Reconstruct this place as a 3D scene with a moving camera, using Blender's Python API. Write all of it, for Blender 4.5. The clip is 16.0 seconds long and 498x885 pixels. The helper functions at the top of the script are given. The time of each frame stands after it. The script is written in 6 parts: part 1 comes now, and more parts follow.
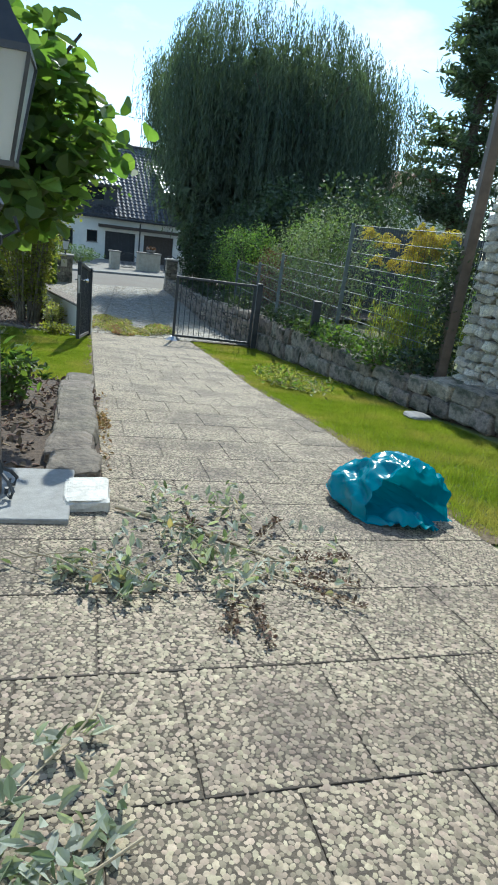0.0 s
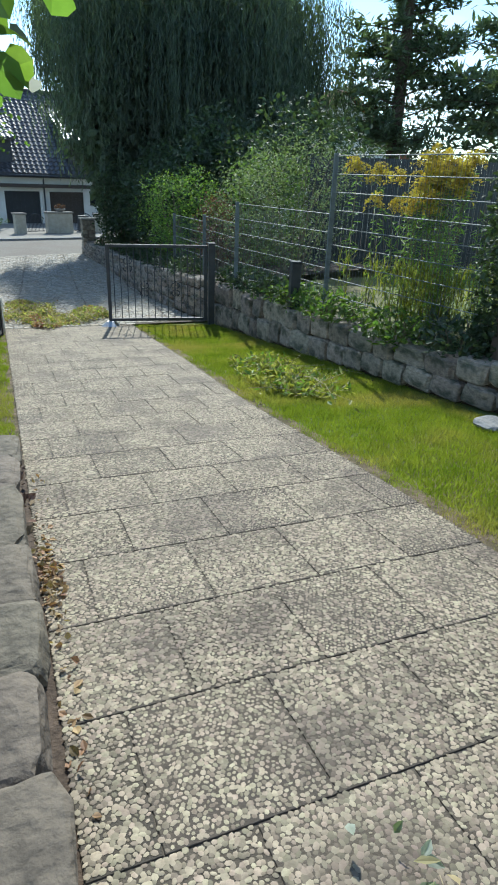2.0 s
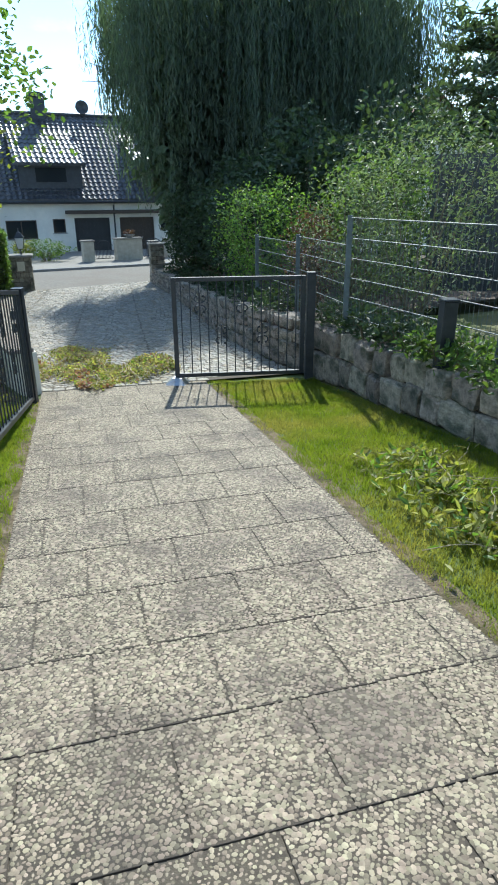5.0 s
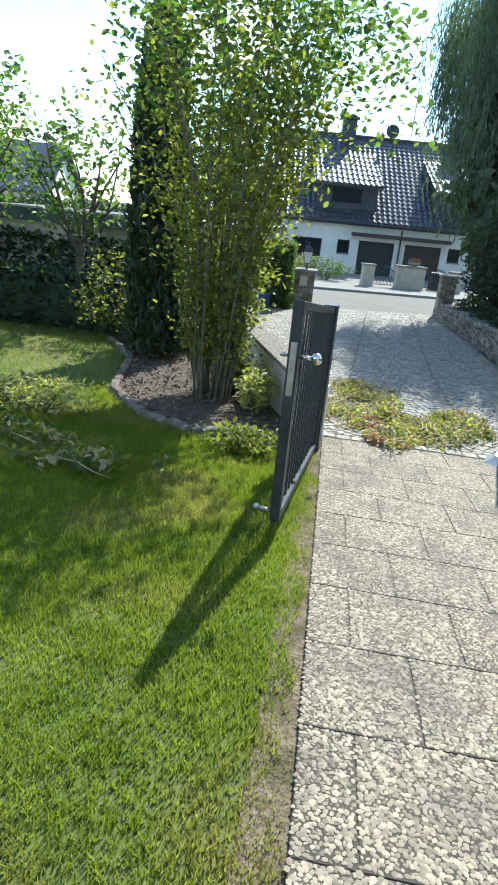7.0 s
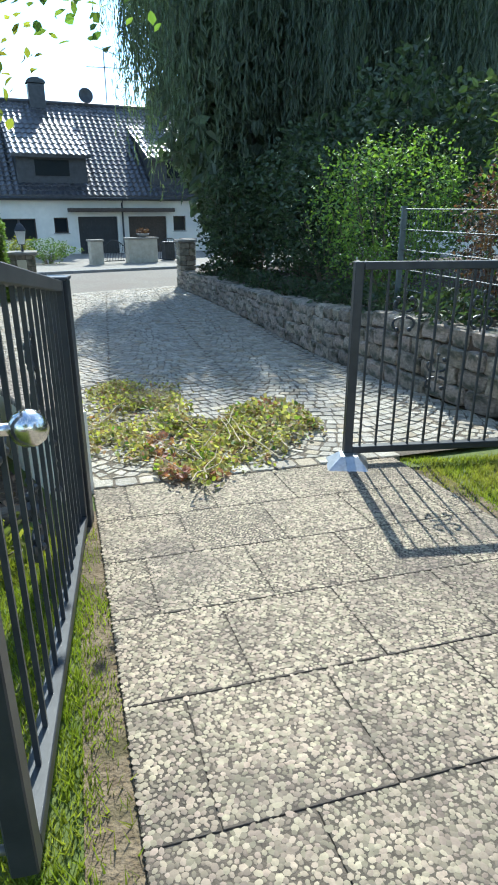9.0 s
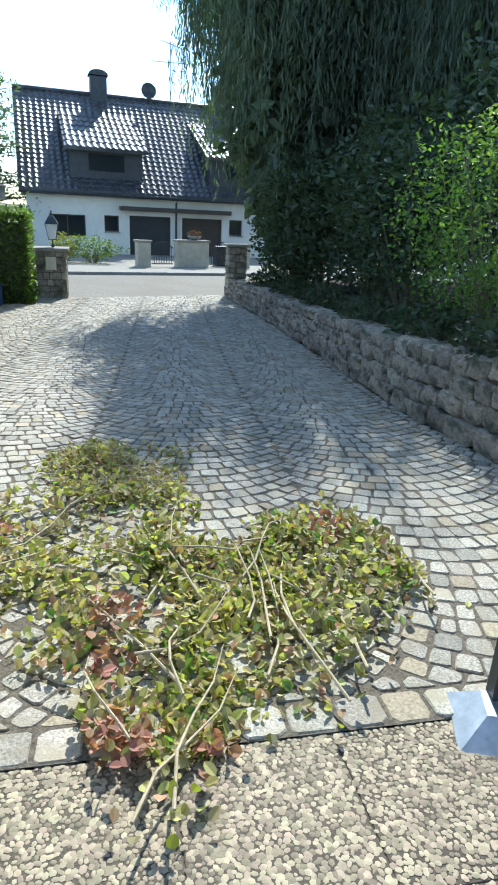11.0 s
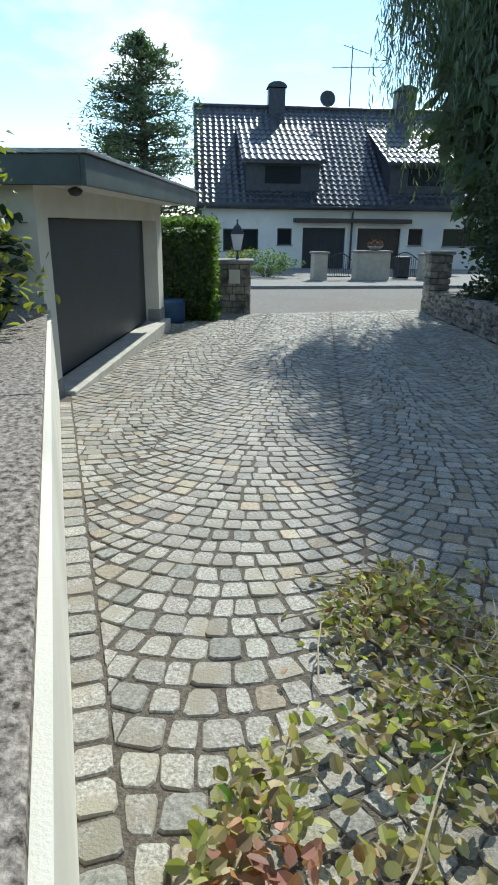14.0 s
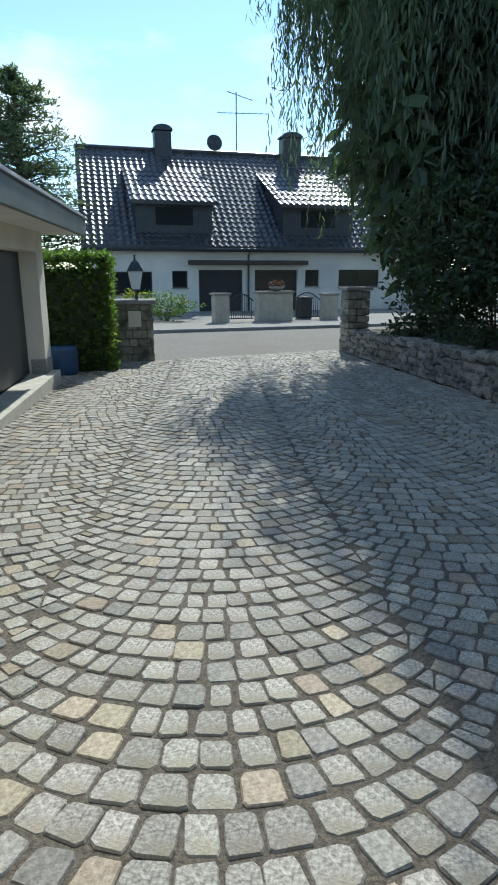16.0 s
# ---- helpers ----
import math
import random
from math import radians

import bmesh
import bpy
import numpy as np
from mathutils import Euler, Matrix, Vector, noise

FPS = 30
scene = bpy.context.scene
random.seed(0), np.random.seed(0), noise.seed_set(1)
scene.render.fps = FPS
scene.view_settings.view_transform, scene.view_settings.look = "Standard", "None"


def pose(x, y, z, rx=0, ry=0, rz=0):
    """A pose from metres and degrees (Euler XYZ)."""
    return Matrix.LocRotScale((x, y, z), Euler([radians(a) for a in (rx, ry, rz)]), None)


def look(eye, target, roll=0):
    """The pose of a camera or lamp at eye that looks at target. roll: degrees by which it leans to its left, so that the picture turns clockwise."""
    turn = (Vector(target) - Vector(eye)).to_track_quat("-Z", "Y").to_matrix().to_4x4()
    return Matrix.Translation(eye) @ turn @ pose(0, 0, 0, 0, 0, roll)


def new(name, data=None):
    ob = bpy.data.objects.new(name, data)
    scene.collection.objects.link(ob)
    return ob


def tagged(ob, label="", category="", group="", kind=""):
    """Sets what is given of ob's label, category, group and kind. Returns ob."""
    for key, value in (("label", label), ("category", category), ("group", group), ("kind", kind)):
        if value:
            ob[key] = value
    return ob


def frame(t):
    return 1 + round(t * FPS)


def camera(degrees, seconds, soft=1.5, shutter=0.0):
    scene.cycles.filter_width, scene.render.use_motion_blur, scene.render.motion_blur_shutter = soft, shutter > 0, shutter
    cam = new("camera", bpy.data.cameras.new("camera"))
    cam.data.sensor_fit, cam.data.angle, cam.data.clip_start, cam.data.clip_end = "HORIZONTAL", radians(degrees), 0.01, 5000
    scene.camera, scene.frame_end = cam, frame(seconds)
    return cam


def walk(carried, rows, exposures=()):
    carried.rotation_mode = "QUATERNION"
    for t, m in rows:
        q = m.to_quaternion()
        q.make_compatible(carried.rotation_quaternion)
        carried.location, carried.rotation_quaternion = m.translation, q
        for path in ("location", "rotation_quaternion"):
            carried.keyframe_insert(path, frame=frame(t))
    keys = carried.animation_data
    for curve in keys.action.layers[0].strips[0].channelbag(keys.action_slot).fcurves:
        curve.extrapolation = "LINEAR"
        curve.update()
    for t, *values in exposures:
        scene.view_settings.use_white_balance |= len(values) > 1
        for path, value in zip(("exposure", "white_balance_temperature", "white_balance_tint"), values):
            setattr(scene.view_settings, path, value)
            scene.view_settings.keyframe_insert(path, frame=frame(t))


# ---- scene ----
cam = camera(44.6, 16.0, soft=1.9)
PATH = [
    (0, (0.419, -13.828, 2.57), (0.644, -11.953, 1.911), 7.5),
    (0.5, (0.362, -13.085, 2.524), (0.562, -11.214, 1.847), 6.4),
    (1, (0.239, -12.422, 2.516), (0.483, -10.557, 1.838), 5.5),
    (1.5, (0.182, -11.788, 2.581), (0.543, -9.967, 1.839), 1.7),
    (2, (0.092, -11.195, 2.568), (0.507, -9.411, 1.765), 2.2),
    (2.5, (0.065, -10.768, 2.524), (0.483, -8.983, 1.724), 4.6),
    (3, (0.022, -10.204, 2.567), (0.361, -8.402, 1.768), 0.8),
    (3.2, (0.007, -10.047, 2.545), (0.285, -8.237, 1.74), -0.5),
    (5.3, (0.167, -7.872, 2.341), (0.325, -6.012, 1.62), -0.1),
    (5.5, (0.077, -7.711, 2.303), (0.102, -5.835, 1.608), -1.5),
    (6, (-0.178, -7.225, 2.243), (-0.426, -5.373, 1.529), -1.7),
    (6.5, (-0.49, -6.702, 2.183), (-0.898, -4.891, 1.439), 2.5),
    (7, (-0.815, -6.207, 2.108), (-1.328, -4.406, 1.405), 5.5),
    (7.5, (-1.01, -5.629, 1.976), (-1.506, -3.815, 1.295), 5.8),
    (8, (-1.134, -5.073, 1.924), (-1.352, -3.199, 1.26), 2.8),
    (8.5, (-1.155, -4.467, 1.884), (-0.992, -2.603, 1.177), -1.6),
    (8.7, (-1.165, -4.277, 1.822), (-0.94, -2.427, 1.097), -0.3),
    (10.8, (-0.898, -1.758, 1.598), (-0.77, 0.104, 0.88), 3.8),
    (11, (-0.899, -1.585, 1.559), (-0.814, 0.285, 0.857), 2.9),
    (11.5, (-0.954, -1.17, 1.506), (-1.014, 0.686, 0.763), 2.3),
    (12, (-1.091, -0.887, 1.434), (-1.33, 0.96, 0.705), -0.3),
    (12.5, (-1.285, -0.632, 1.396), (-1.677, 1.176, 0.637), -3.6),
    (13, (-1.565, -0.392, 1.356), (-1.949, 1.418, 0.598), -1.5),
    (13.5, (-1.732, -0.171, 1.342), (-2.12, 1.661, 0.641), 0.6),
    (14, (-1.929, 0.22, 1.31), (-2.322, 2.062, 0.636), 0.7),
    (14.5, (-2.14, 0.609, 1.235), (-2.469, 2.473, 0.589), 0.1),
    (15, (-2.327, 1.034, 1.186), (-2.658, 2.907, 0.569), -1.7),
    (15.5, (-2.452, 1.493, 1.146), (-2.729, 3.392, 0.582), 0.0),
    (16, (-2.532, 1.951, 1.081), (-2.606, 3.876, 0.544), 0.0),
]
EXPOSURE = ((0, 0.82), (1.5, 0.78), (3, 0.82), (5.5, 1.0), (6.5, 1.15), (7.5, 1.5), (8.5, 1.3), (11, 1.3), (12, 1.22), (13, 0.9), (14.5, 0.72), (16, 0.6))
walk(cam, [(t, look(eye, target, roll)) for t, eye, target, roll in PATH], [(t, e, 5950, 1) for t, e in EXPOSURE])

# ---- light ----
world = bpy.data.worlds.new("sky")
scene.world = world
world.use_nodes = True
wn = world.node_tree.nodes
sky = wn.new("ShaderNodeTexSky")
sky.sky_type = "NISHITA"
sky.sun_disc = False
sky.sun_elevation = radians(41)
sky.sun_rotation = radians(5)
sky.dust_density = 0.06
sky.ozone_density = 2.6
sky.air_density = 1.0
wn["Background"].inputs["Strength"].default_value = 0.14
# loose fair-weather clouds over the clear sky
wl = world.node_tree.links
wco = wn.new("ShaderNodeTexCoord")
wmap = wn.new("ShaderNodeMapping")
wmap.inputs["Scale"].default_value = (1.0, 1.0, 2.2)
wmap.inputs["Location"].default_value = (0.35, 0.1, 0.0)
cloud_noise = wn.new("ShaderNodeTexNoise")
cloud_noise.inputs["Scale"].default_value = 3.2
cloud_noise.inputs["Detail"].default_value = 7
cloud_noise.inputs["Roughness"].default_value = 0.55
cloud_range = wn.new("ShaderNodeMapRange")
cloud_range.inputs["From Min"].default_value = 0.52
cloud_range.inputs["From Max"].default_value = 0.72
cloud_mix = wn.new("ShaderNodeMix")
cloud_mix.data_type = "RGBA"
cloud_mix.inputs[7].default_value = (5.6, 5.8, 6.0, 1)
wl.new(wco.outputs["Generated"], wmap.inputs["Vector"])
wl.new(wmap.outputs["Vector"], cloud_noise.inputs["Vector"])
wl.new(cloud_noise.outputs["Fac"], cloud_range.inputs["Value"])
wl.new(cloud_range.outputs["Result"], cloud_mix.inputs["Factor"])
wl.new(sky.outputs[0], cloud_mix.inputs[6])
wl.new(cloud_mix.outputs[2], wn["Background"].inputs["Color"])
sun = new("sun", bpy.data.lights.new("sun", "SUN"))
sun.data.energy = 3.5
sun.data.angle = radians(0.53)
sun.data.color = (1.0, 0.95, 0.87)
sun.matrix_world = look((0.12 * 20, 1.47 * 20, 1.29 * 20), (0, 0, 0))

# ---- materials ----
RND = random.Random(7)
RNG = np.random.default_rng(11)


def mat(name, c1, c2, scale=8.0, rough=0.8, metal=0.0, bump=0.3, bscale=None, fine=60.0, vary=0.0, island=0.0,
        trans=0.0, dist=0.01, detail=6.0, c3=None, c3scale=1.3, spec=0.5, through_tint=(1.6, 1.75, 0.75)):
    """Two-colour grain with a coarse stain, fine relief, and variation from piece to piece."""
    m = bpy.data.materials.new(name)
    m.use_nodes = True
    t = m.node_tree
    n, l = t.nodes, t.links
    b = n["Principled BSDF"]
    co = n.new("ShaderNodeTexCoord")
    n1 = n.new("ShaderNodeTexNoise")
    n1.inputs["Scale"].default_value = scale
    n1.inputs["Detail"].default_value = detail
    n1.inputs["Roughness"].default_value = 0.65
    l.new(co.outputs["Object"], n1.inputs["Vector"])
    ramp = n.new("ShaderNodeValToRGB")
    ramp.color_ramp.elements[0].position = 0.35
    ramp.color_ramp.elements[1].position = 0.65
    ramp.color_ramp.elements[0].color = (*c1, 1)
    ramp.color_ramp.elements[1].color = (*c2, 1)
    l.new(n1.outputs["Fac"], ramp.inputs["Fac"])
    out = ramp.outputs["Color"]
    if c3:
        n3 = n.new("ShaderNodeTexNoise")
        n3.inputs["Scale"].default_value = c3scale
        n3.inputs["Detail"].default_value = 4
        l.new(co.outputs["Object"], n3.inputs["Vector"])
        r3 = n.new("ShaderNodeMapRange")
        r3.inputs["From Min"].default_value = 0.48
        r3.inputs["From Max"].default_value = 0.66
        l.new(n3.outputs["Fac"], r3.inputs["Value"])
        mx = n.new("ShaderNodeMix")
        mx.data_type = "RGBA"
        l.new(r3.outputs["Result"], mx.inputs["Factor"])
        l.new(out, mx.inputs[6])
        mx.inputs[7].default_value = (*c3, 1)
        out = mx.outputs[2]
    for amount, node, sock in ((vary, "ShaderNodeObjectInfo", "Random"), (island, "ShaderNodeNewGeometry", "Random Per Island")):
        if amount:
            src = n.new(node)
            hsv = n.new("ShaderNodeHueSaturation")
            mr = n.new("ShaderNodeMapRange")
            mr.inputs["To Min"].default_value = 1 - amount
            mr.inputs["To Max"].default_value = 1 + amount
            l.new(src.outputs[sock], mr.inputs["Value"])
            l.new(mr.outputs["Result"], hsv.inputs["Value"])
            mr2 = n.new("ShaderNodeMapRange")
            mr2.inputs["To Min"].default_value = 0.5 - amount * 0.05
            mr2.inputs["To Max"].default_value = 0.5 + amount * 0.05
            wn2 = n.new("ShaderNodeTexWhiteNoise")
            wn2.noise_dimensions = "1D"
            l.new(src.outputs[sock], wn2.inputs["W"])
            l.new(wn2.outputs["Value"], mr2.inputs["Value"])
            l.new(mr2.outputs["Result"], hsv.inputs["Hue"])
            l.new(out, hsv.inputs["Color"])
            out = hsv.outputs["Color"]
    l.new(out, b.inputs["Base Color"])
    b.inputs["Roughness"].default_value = rough
    b.inputs["Metallic"].default_value = metal
    b.inputs["Specular IOR Level"].default_value = spec
    if bump:
        n2 = n.new("ShaderNodeTexNoise")
        n2.inputs["Scale"].default_value = bscale or fine
        n2.inputs["Detail"].default_value = 5
        l.new(co.outputs["Object"], n2.inputs["Vector"])
        bp = n.new("ShaderNodeBump")
        bp.inputs["Strength"].default_value = bump
        bp.inputs["Distance"].default_value = dist
        l.new(n2.outputs["Fac"], bp.inputs["Height"])
        l.new(bp.outputs["Normal"], b.inputs["Normal"])
    if trans:
        tr = n.new("ShaderNodeBsdfTranslucent")
        ml = n.new("ShaderNodeMixRGB")
        ml.blend_type = "MULTIPLY"
        ml.inputs["Fac"].default_value = 1.0
        ml.inputs["Color2"].default_value = (*through_tint, 1)
        l.new(out, ml.inputs["Color1"])
        l.new(ml.outputs["Color"], tr.inputs["Color"])
        ms = n.new("ShaderNodeMixShader")
        ms.inputs["Fac"].default_value = trans
        l.new(b.outputs[0], ms.inputs[1])
        l.new(tr.outputs[0], ms.inputs[2])
        l.new(ms.outputs[0], n["Material Output"].inputs["Surface"])
    return m


M_GRASS = mat("lawn", (0.07, 0.10, 0.018), (0.11, 0.14, 0.028), 5, 0.9, bump=0.5, fine=120, c3=(0.15, 0.13, 0.05), c3scale=0.7)
M_BLADE = mat("grass_blade", (0.12, 0.158, 0.02), (0.20, 0.225, 0.04), 2.6, 0.65, bump=0, island=0.25, trans=0.55, c3=(0.25, 0.22, 0.08), c3scale=1.1, spec=0.25)
M_SOIL = mat("soil", (0.045, 0.03, 0.02), (0.12, 0.085, 0.06), 25, 0.95, bump=0.8, fine=70)
M_DRYSOIL = mat("dry_soil", (0.13, 0.095, 0.06), (0.25, 0.195, 0.13), 22, 0.95, bump=1.0, fine=60, dist=0.02, c3=(0.10, 0.085, 0.045), c3scale=5.0, spec=0.15)
M_CONC = mat("slab_matrix", (0.062, 0.049, 0.035), (0.125, 0.101, 0.072), 30, 0.9, bump=0.5, fine=200, vary=0.12, c3=(0.075, 0.06, 0.045), c3scale=1.7)
M_PEB = mat("river_pebble", (0.25, 0.203, 0.14), (0.36, 0.298, 0.208), 45, 0.75, bump=0.15, fine=250, island=0.4, c3=(0.19, 0.152, 0.112), c3scale=2.1, spec=0.3)
M_JOINT = mat("joint_sand", (0.055, 0.044, 0.032), (0.16, 0.13, 0.095), 70, 0.95, bump=0.6, fine=180)
M_SETT = mat("granite_sett", (0.16, 0.143, 0.116), (0.46, 0.423, 0.353), 95, 0.7, bump=0.7, fine=120, dist=0.006, vary=0.2, island=0.2, c3=(0.27, 0.235, 0.17), c3scale=7.0, spec=0.3)
M_SETT_TAN = mat("tan_granite_sett", (0.23, 0.185, 0.12), (0.44, 0.37, 0.26), 75, 0.7, bump=0.6, fine=110, dist=0.005, vary=0.2, island=0.2, spec=0.3)
M_SETT_DARK = mat("blue_granite_sett", (0.15, 0.137, 0.112), (0.33, 0.305, 0.258), 75, 0.7, bump=0.6, fine=110, dist=0.005, vary=0.2, island=0.2, spec=0.3)
M_ASPH = mat("asphalt", (0.165, 0.15, 0.128), (0.235, 0.215, 0.185), 12, 0.9, bump=0.4, fine=220, spec=0.2, c3=(0.19, 0.165, 0.14), c3scale=0.5)
M_WALLST = mat("quarry_stone", (0.18, 0.155, 0.12), (0.38, 0.325, 0.25), 9, 0.85, bump=0.9, fine=28, dist=0.02, vary=0.3, island=0.3, c3=(0.07, 0.075, 0.05), c3scale=2.5)
M_EDGEST = mat("edging_stone", (0.095, 0.078, 0.058), (0.23, 0.19, 0.14), 8, 0.85, bump=0.9, fine=24, dist=0.02, vary=0.25)
M_WHITEST = mat("pale_limestone", (0.42, 0.40, 0.35), (0.66, 0.635, 0.575), 14, 0.8, bump=1.0, fine=30, dist=0.012)
M_GABION = mat("gabion_stone", (0.33, 0.30, 0.25), (0.60, 0.56, 0.48), 7, 0.85, bump=0.7, fine=30, dist=0.015, vary=0.25, island=0.25)
M_RENDER = mat("cream_render", (0.66, 0.62, 0.52), (0.74, 0.70, 0.59), 3, 0.85, bump=0.35, fine=160, dist=0.004, c3=(0.60, 0.56, 0.47), c3scale=0.8)
M_WHITE = mat("white_render", (0.66, 0.645, 0.59), (0.76, 0.74, 0.68), 2, 0.85, bump=0.3, fine=120, dist=0.004, c3=(0.58, 0.58, 0.56), c3scale=0.5)
M_COPING = mat("aggregate_coping", (0.045, 0.034, 0.03), (0.42, 0.365, 0.31), 42, 0.95, bump=0.7, fine=120, dist=0.006, detail=10, spec=0.15)
M_STEEL = mat("anthracite_paint", (0.030, 0.034, 0.040), (0.055, 0.06, 0.066), 5, 0.42, metal=0.3, bump=0.12, fine=150, dist=0.002)
M_GALV = mat("galvanised_steel", (0.35, 0.36, 0.37), (0.52, 0.53, 0.54), 14, 0.42, metal=0.85, bump=0.1, fine=80, dist=0.002)
M_FENCE = mat("grey_green_wire", (0.09, 0.11, 0.11), (0.14, 0.165, 0.165), 9, 0.6, metal=0.1, bump=0.05)
M_CHROME = mat("brushed_chrome", (0.62, 0.62, 0.63), (0.72, 0.72, 0.73), 20, 0.22, metal=1.0, bump=0.05)
M_ROOF = mat("dark_clay_tile", (0.028, 0.030, 0.036), (0.06, 0.062, 0.07), 3, 0.36, bump=0.3, fine=40, vary=0.15, island=0.2, dist=0.006, spec=0.6)
M_ROOFRED = mat("red_clay_tile", (0.24, 0.09, 0.05), (0.36, 0.15, 0.09), 6, 0.75, bump=0.4, fine=30, island=0.2)
M_DARKWOOD = mat("dark_stained_wood", (0.035, 0.026, 0.02), (0.07, 0.052, 0.04), 12, 0.6, bump=0.4, fine=50)
M_POLE = mat("brown_steel_post", (0.085, 0.065, 0.05), (0.14, 0.105, 0.08), 6, 0.55, bump=0.3, fine=60)
M_GDOOR = mat("anthracite_door", (0.017, 0.021, 0.026), (0.026, 0.031, 0.037), 3, 0.5, bump=0.15, fine=90, dist=0.002)
M_FASCIA = mat("grey_green_sheet", (0.075, 0.095, 0.095), (0.11, 0.135, 0.13), 3, 0.45, metal=0.35, bump=0.1, fine=40)
M_BARK = mat("bark", (0.06, 0.045, 0.032), (0.15, 0.12, 0.09), 14, 0.9, bump=0.9, fine=30, dist=0.02)
M_STEM = mat("shrub_stem", (0.085, 0.07, 0.045), (0.19, 0.16, 0.10), 12, 0.8, bump=0.4, fine=60)
M_TWIG = mat("cut_twig", (0.30, 0.24, 0.15), (0.46, 0.38, 0.25), 15, 0.75, bump=0.3, fine=60)
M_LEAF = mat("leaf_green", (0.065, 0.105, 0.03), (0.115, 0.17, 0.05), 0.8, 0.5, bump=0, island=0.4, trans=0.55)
M_LEAFY = mat("leaf_yellow_green", (0.13, 0.145, 0.035), (0.21, 0.205, 0.05), 0.9, 0.5, bump=0, island=0.4, trans=0.6)
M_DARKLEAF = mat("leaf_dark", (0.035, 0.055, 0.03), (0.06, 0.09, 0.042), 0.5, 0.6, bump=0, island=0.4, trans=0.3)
M_WILLOW = mat("weeping_needle", (0.055, 0.082, 0.062), (0.09, 0.12, 0.085), 0.4, 0.6, bump=0, island=0.4, trans=0.42)
M_SILVER = mat("leaf_silver_grey", (0.20, 0.225, 0.18), (0.42, 0.44, 0.38), 4, 0.7, bump=0, island=0.35, trans=0.3)
M_DRYLEAF = mat("leaf_dry", (0.30, 0.24, 0.125), (0.46, 0.39, 0.22), 4, 0.7, bump=0, island=0.35, trans=0.3)
M_REDLEAF = mat("leaf_red", (0.27, 0.12, 0.08), (0.42, 0.22, 0.15), 4, 0.6, bump=0, island=0.35, trans=0.3)
M_FIR = mat("fir_needle", (0.075, 0.105, 0.075), (0.12, 0.16, 0.10), 0.6, 0.6, bump=0, island=0.35, trans=0.35)
M_SLATE = mat("slate_cladding", (0.028, 0.032, 0.04), (0.05, 0.056, 0.066), 5, 0.5, bump=0.3, fine=30)
# beige pillar render, toned down for the shade on the faces toward the path
M_POST = mat("shade_toned_render", (0.36, 0.335, 0.275), (0.47, 0.445, 0.37), 4, 0.85, bump=0.35, fine=120, dist=0.004)
M_THRESH = mat("pale_concrete", (0.42, 0.39, 0.32), (0.56, 0.52, 0.44), 8, 0.85, bump=0.4, fine=120, dist=0.004)
M_FALLEN = mat("leaf_fallen", (0.22, 0.125, 0.06), (0.42, 0.28, 0.15), 9, 0.7, bump=0, island=0.5, trans=0.2)
M_HEAP = mat("leaf_wilting", (0.28, 0.27, 0.085), (0.42, 0.40, 0.16), 5, 0.6, bump=0, island=0.4, trans=0.4)
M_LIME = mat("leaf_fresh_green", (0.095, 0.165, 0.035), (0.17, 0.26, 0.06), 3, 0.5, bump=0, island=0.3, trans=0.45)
M_PURPLE = mat("leaf_purple", (0.075, 0.035, 0.03), (0.14, 0.075, 0.05), 4, 0.6, bump=0, island=0.4, trans=0.3)
M_GREYLEAF = mat("leaf_grey_green", (0.095, 0.125, 0.075), (0.16, 0.195, 0.125), 1.0, 0.6, bump=0, island=0.4, trans=0.4)
M_GOLD = mat("goldenrod_flower", (0.36, 0.27, 0.05), (0.52, 0.41, 0.09), 4, 0.8, bump=0, island=0.3, trans=0.3)
M_BAG = mat("blue_plastic_film", (0.0, 0.20, 0.27), (0.005, 0.27, 0.35), 3, 0.2, bump=0.4, fine=12, dist=0.012, trans=0.3, through_tint=(1, 1, 1))
M_GREYPLATE = mat("concrete_plate", (0.22, 0.215, 0.20), (0.31, 0.305, 0.285), 12, 0.8, bump=0.3, fine=150)
M_BLUE = mat("blue_tarpaulin", (0.02, 0.05, 0.12), (0.03, 0.08, 0.17), 5, 0.6, bump=0.3, fine=20)
M_PLAQUE = mat("cream_plaque", (0.55, 0.5, 0.38), (0.62, 0.57, 0.44), 8, 0.6, bump=0.1)
M_KERB = mat("kerb_granite", (0.20, 0.195, 0.19), (0.32, 0.315, 0.30), 40, 0.8, bump=0.4, fine=90)
M_PAVE = mat("pavement_slab", (0.22, 0.205, 0.18), (0.31, 0.29, 0.255), 10, 0.9, bump=0.3, fine=90, spec=0.2)
M_MULCH = mat("dry_mulch", (0.09, 0.055, 0.035), (0.24, 0.16, 0.10), 8, 0.9, bump=0, island=0.5)

M_GLASS = bpy.data.materials.new("window_glass")
M_GLASS.use_nodes = True
_g = M_GLASS.node_tree.nodes["Principled BSDF"]
_g.inputs["Base Color"].default_value = (0.02, 0.024, 0.028, 1)
_g.inputs["Roughness"].default_value = 0.06
M_LAMPGLASS = bpy.data.materials.new("frosted_lamp_glass")
M_LAMPGLASS.use_nodes = True
_g = M_LAMPGLASS.node_tree.nodes["Principled BSDF"]
_g.inputs["Base Color"].default_value = (0.75, 0.76, 0.74, 1)
_g.inputs["Roughness"].default_value = 0.35
_g.inputs["Transmission Weight"].default_value = 0.6


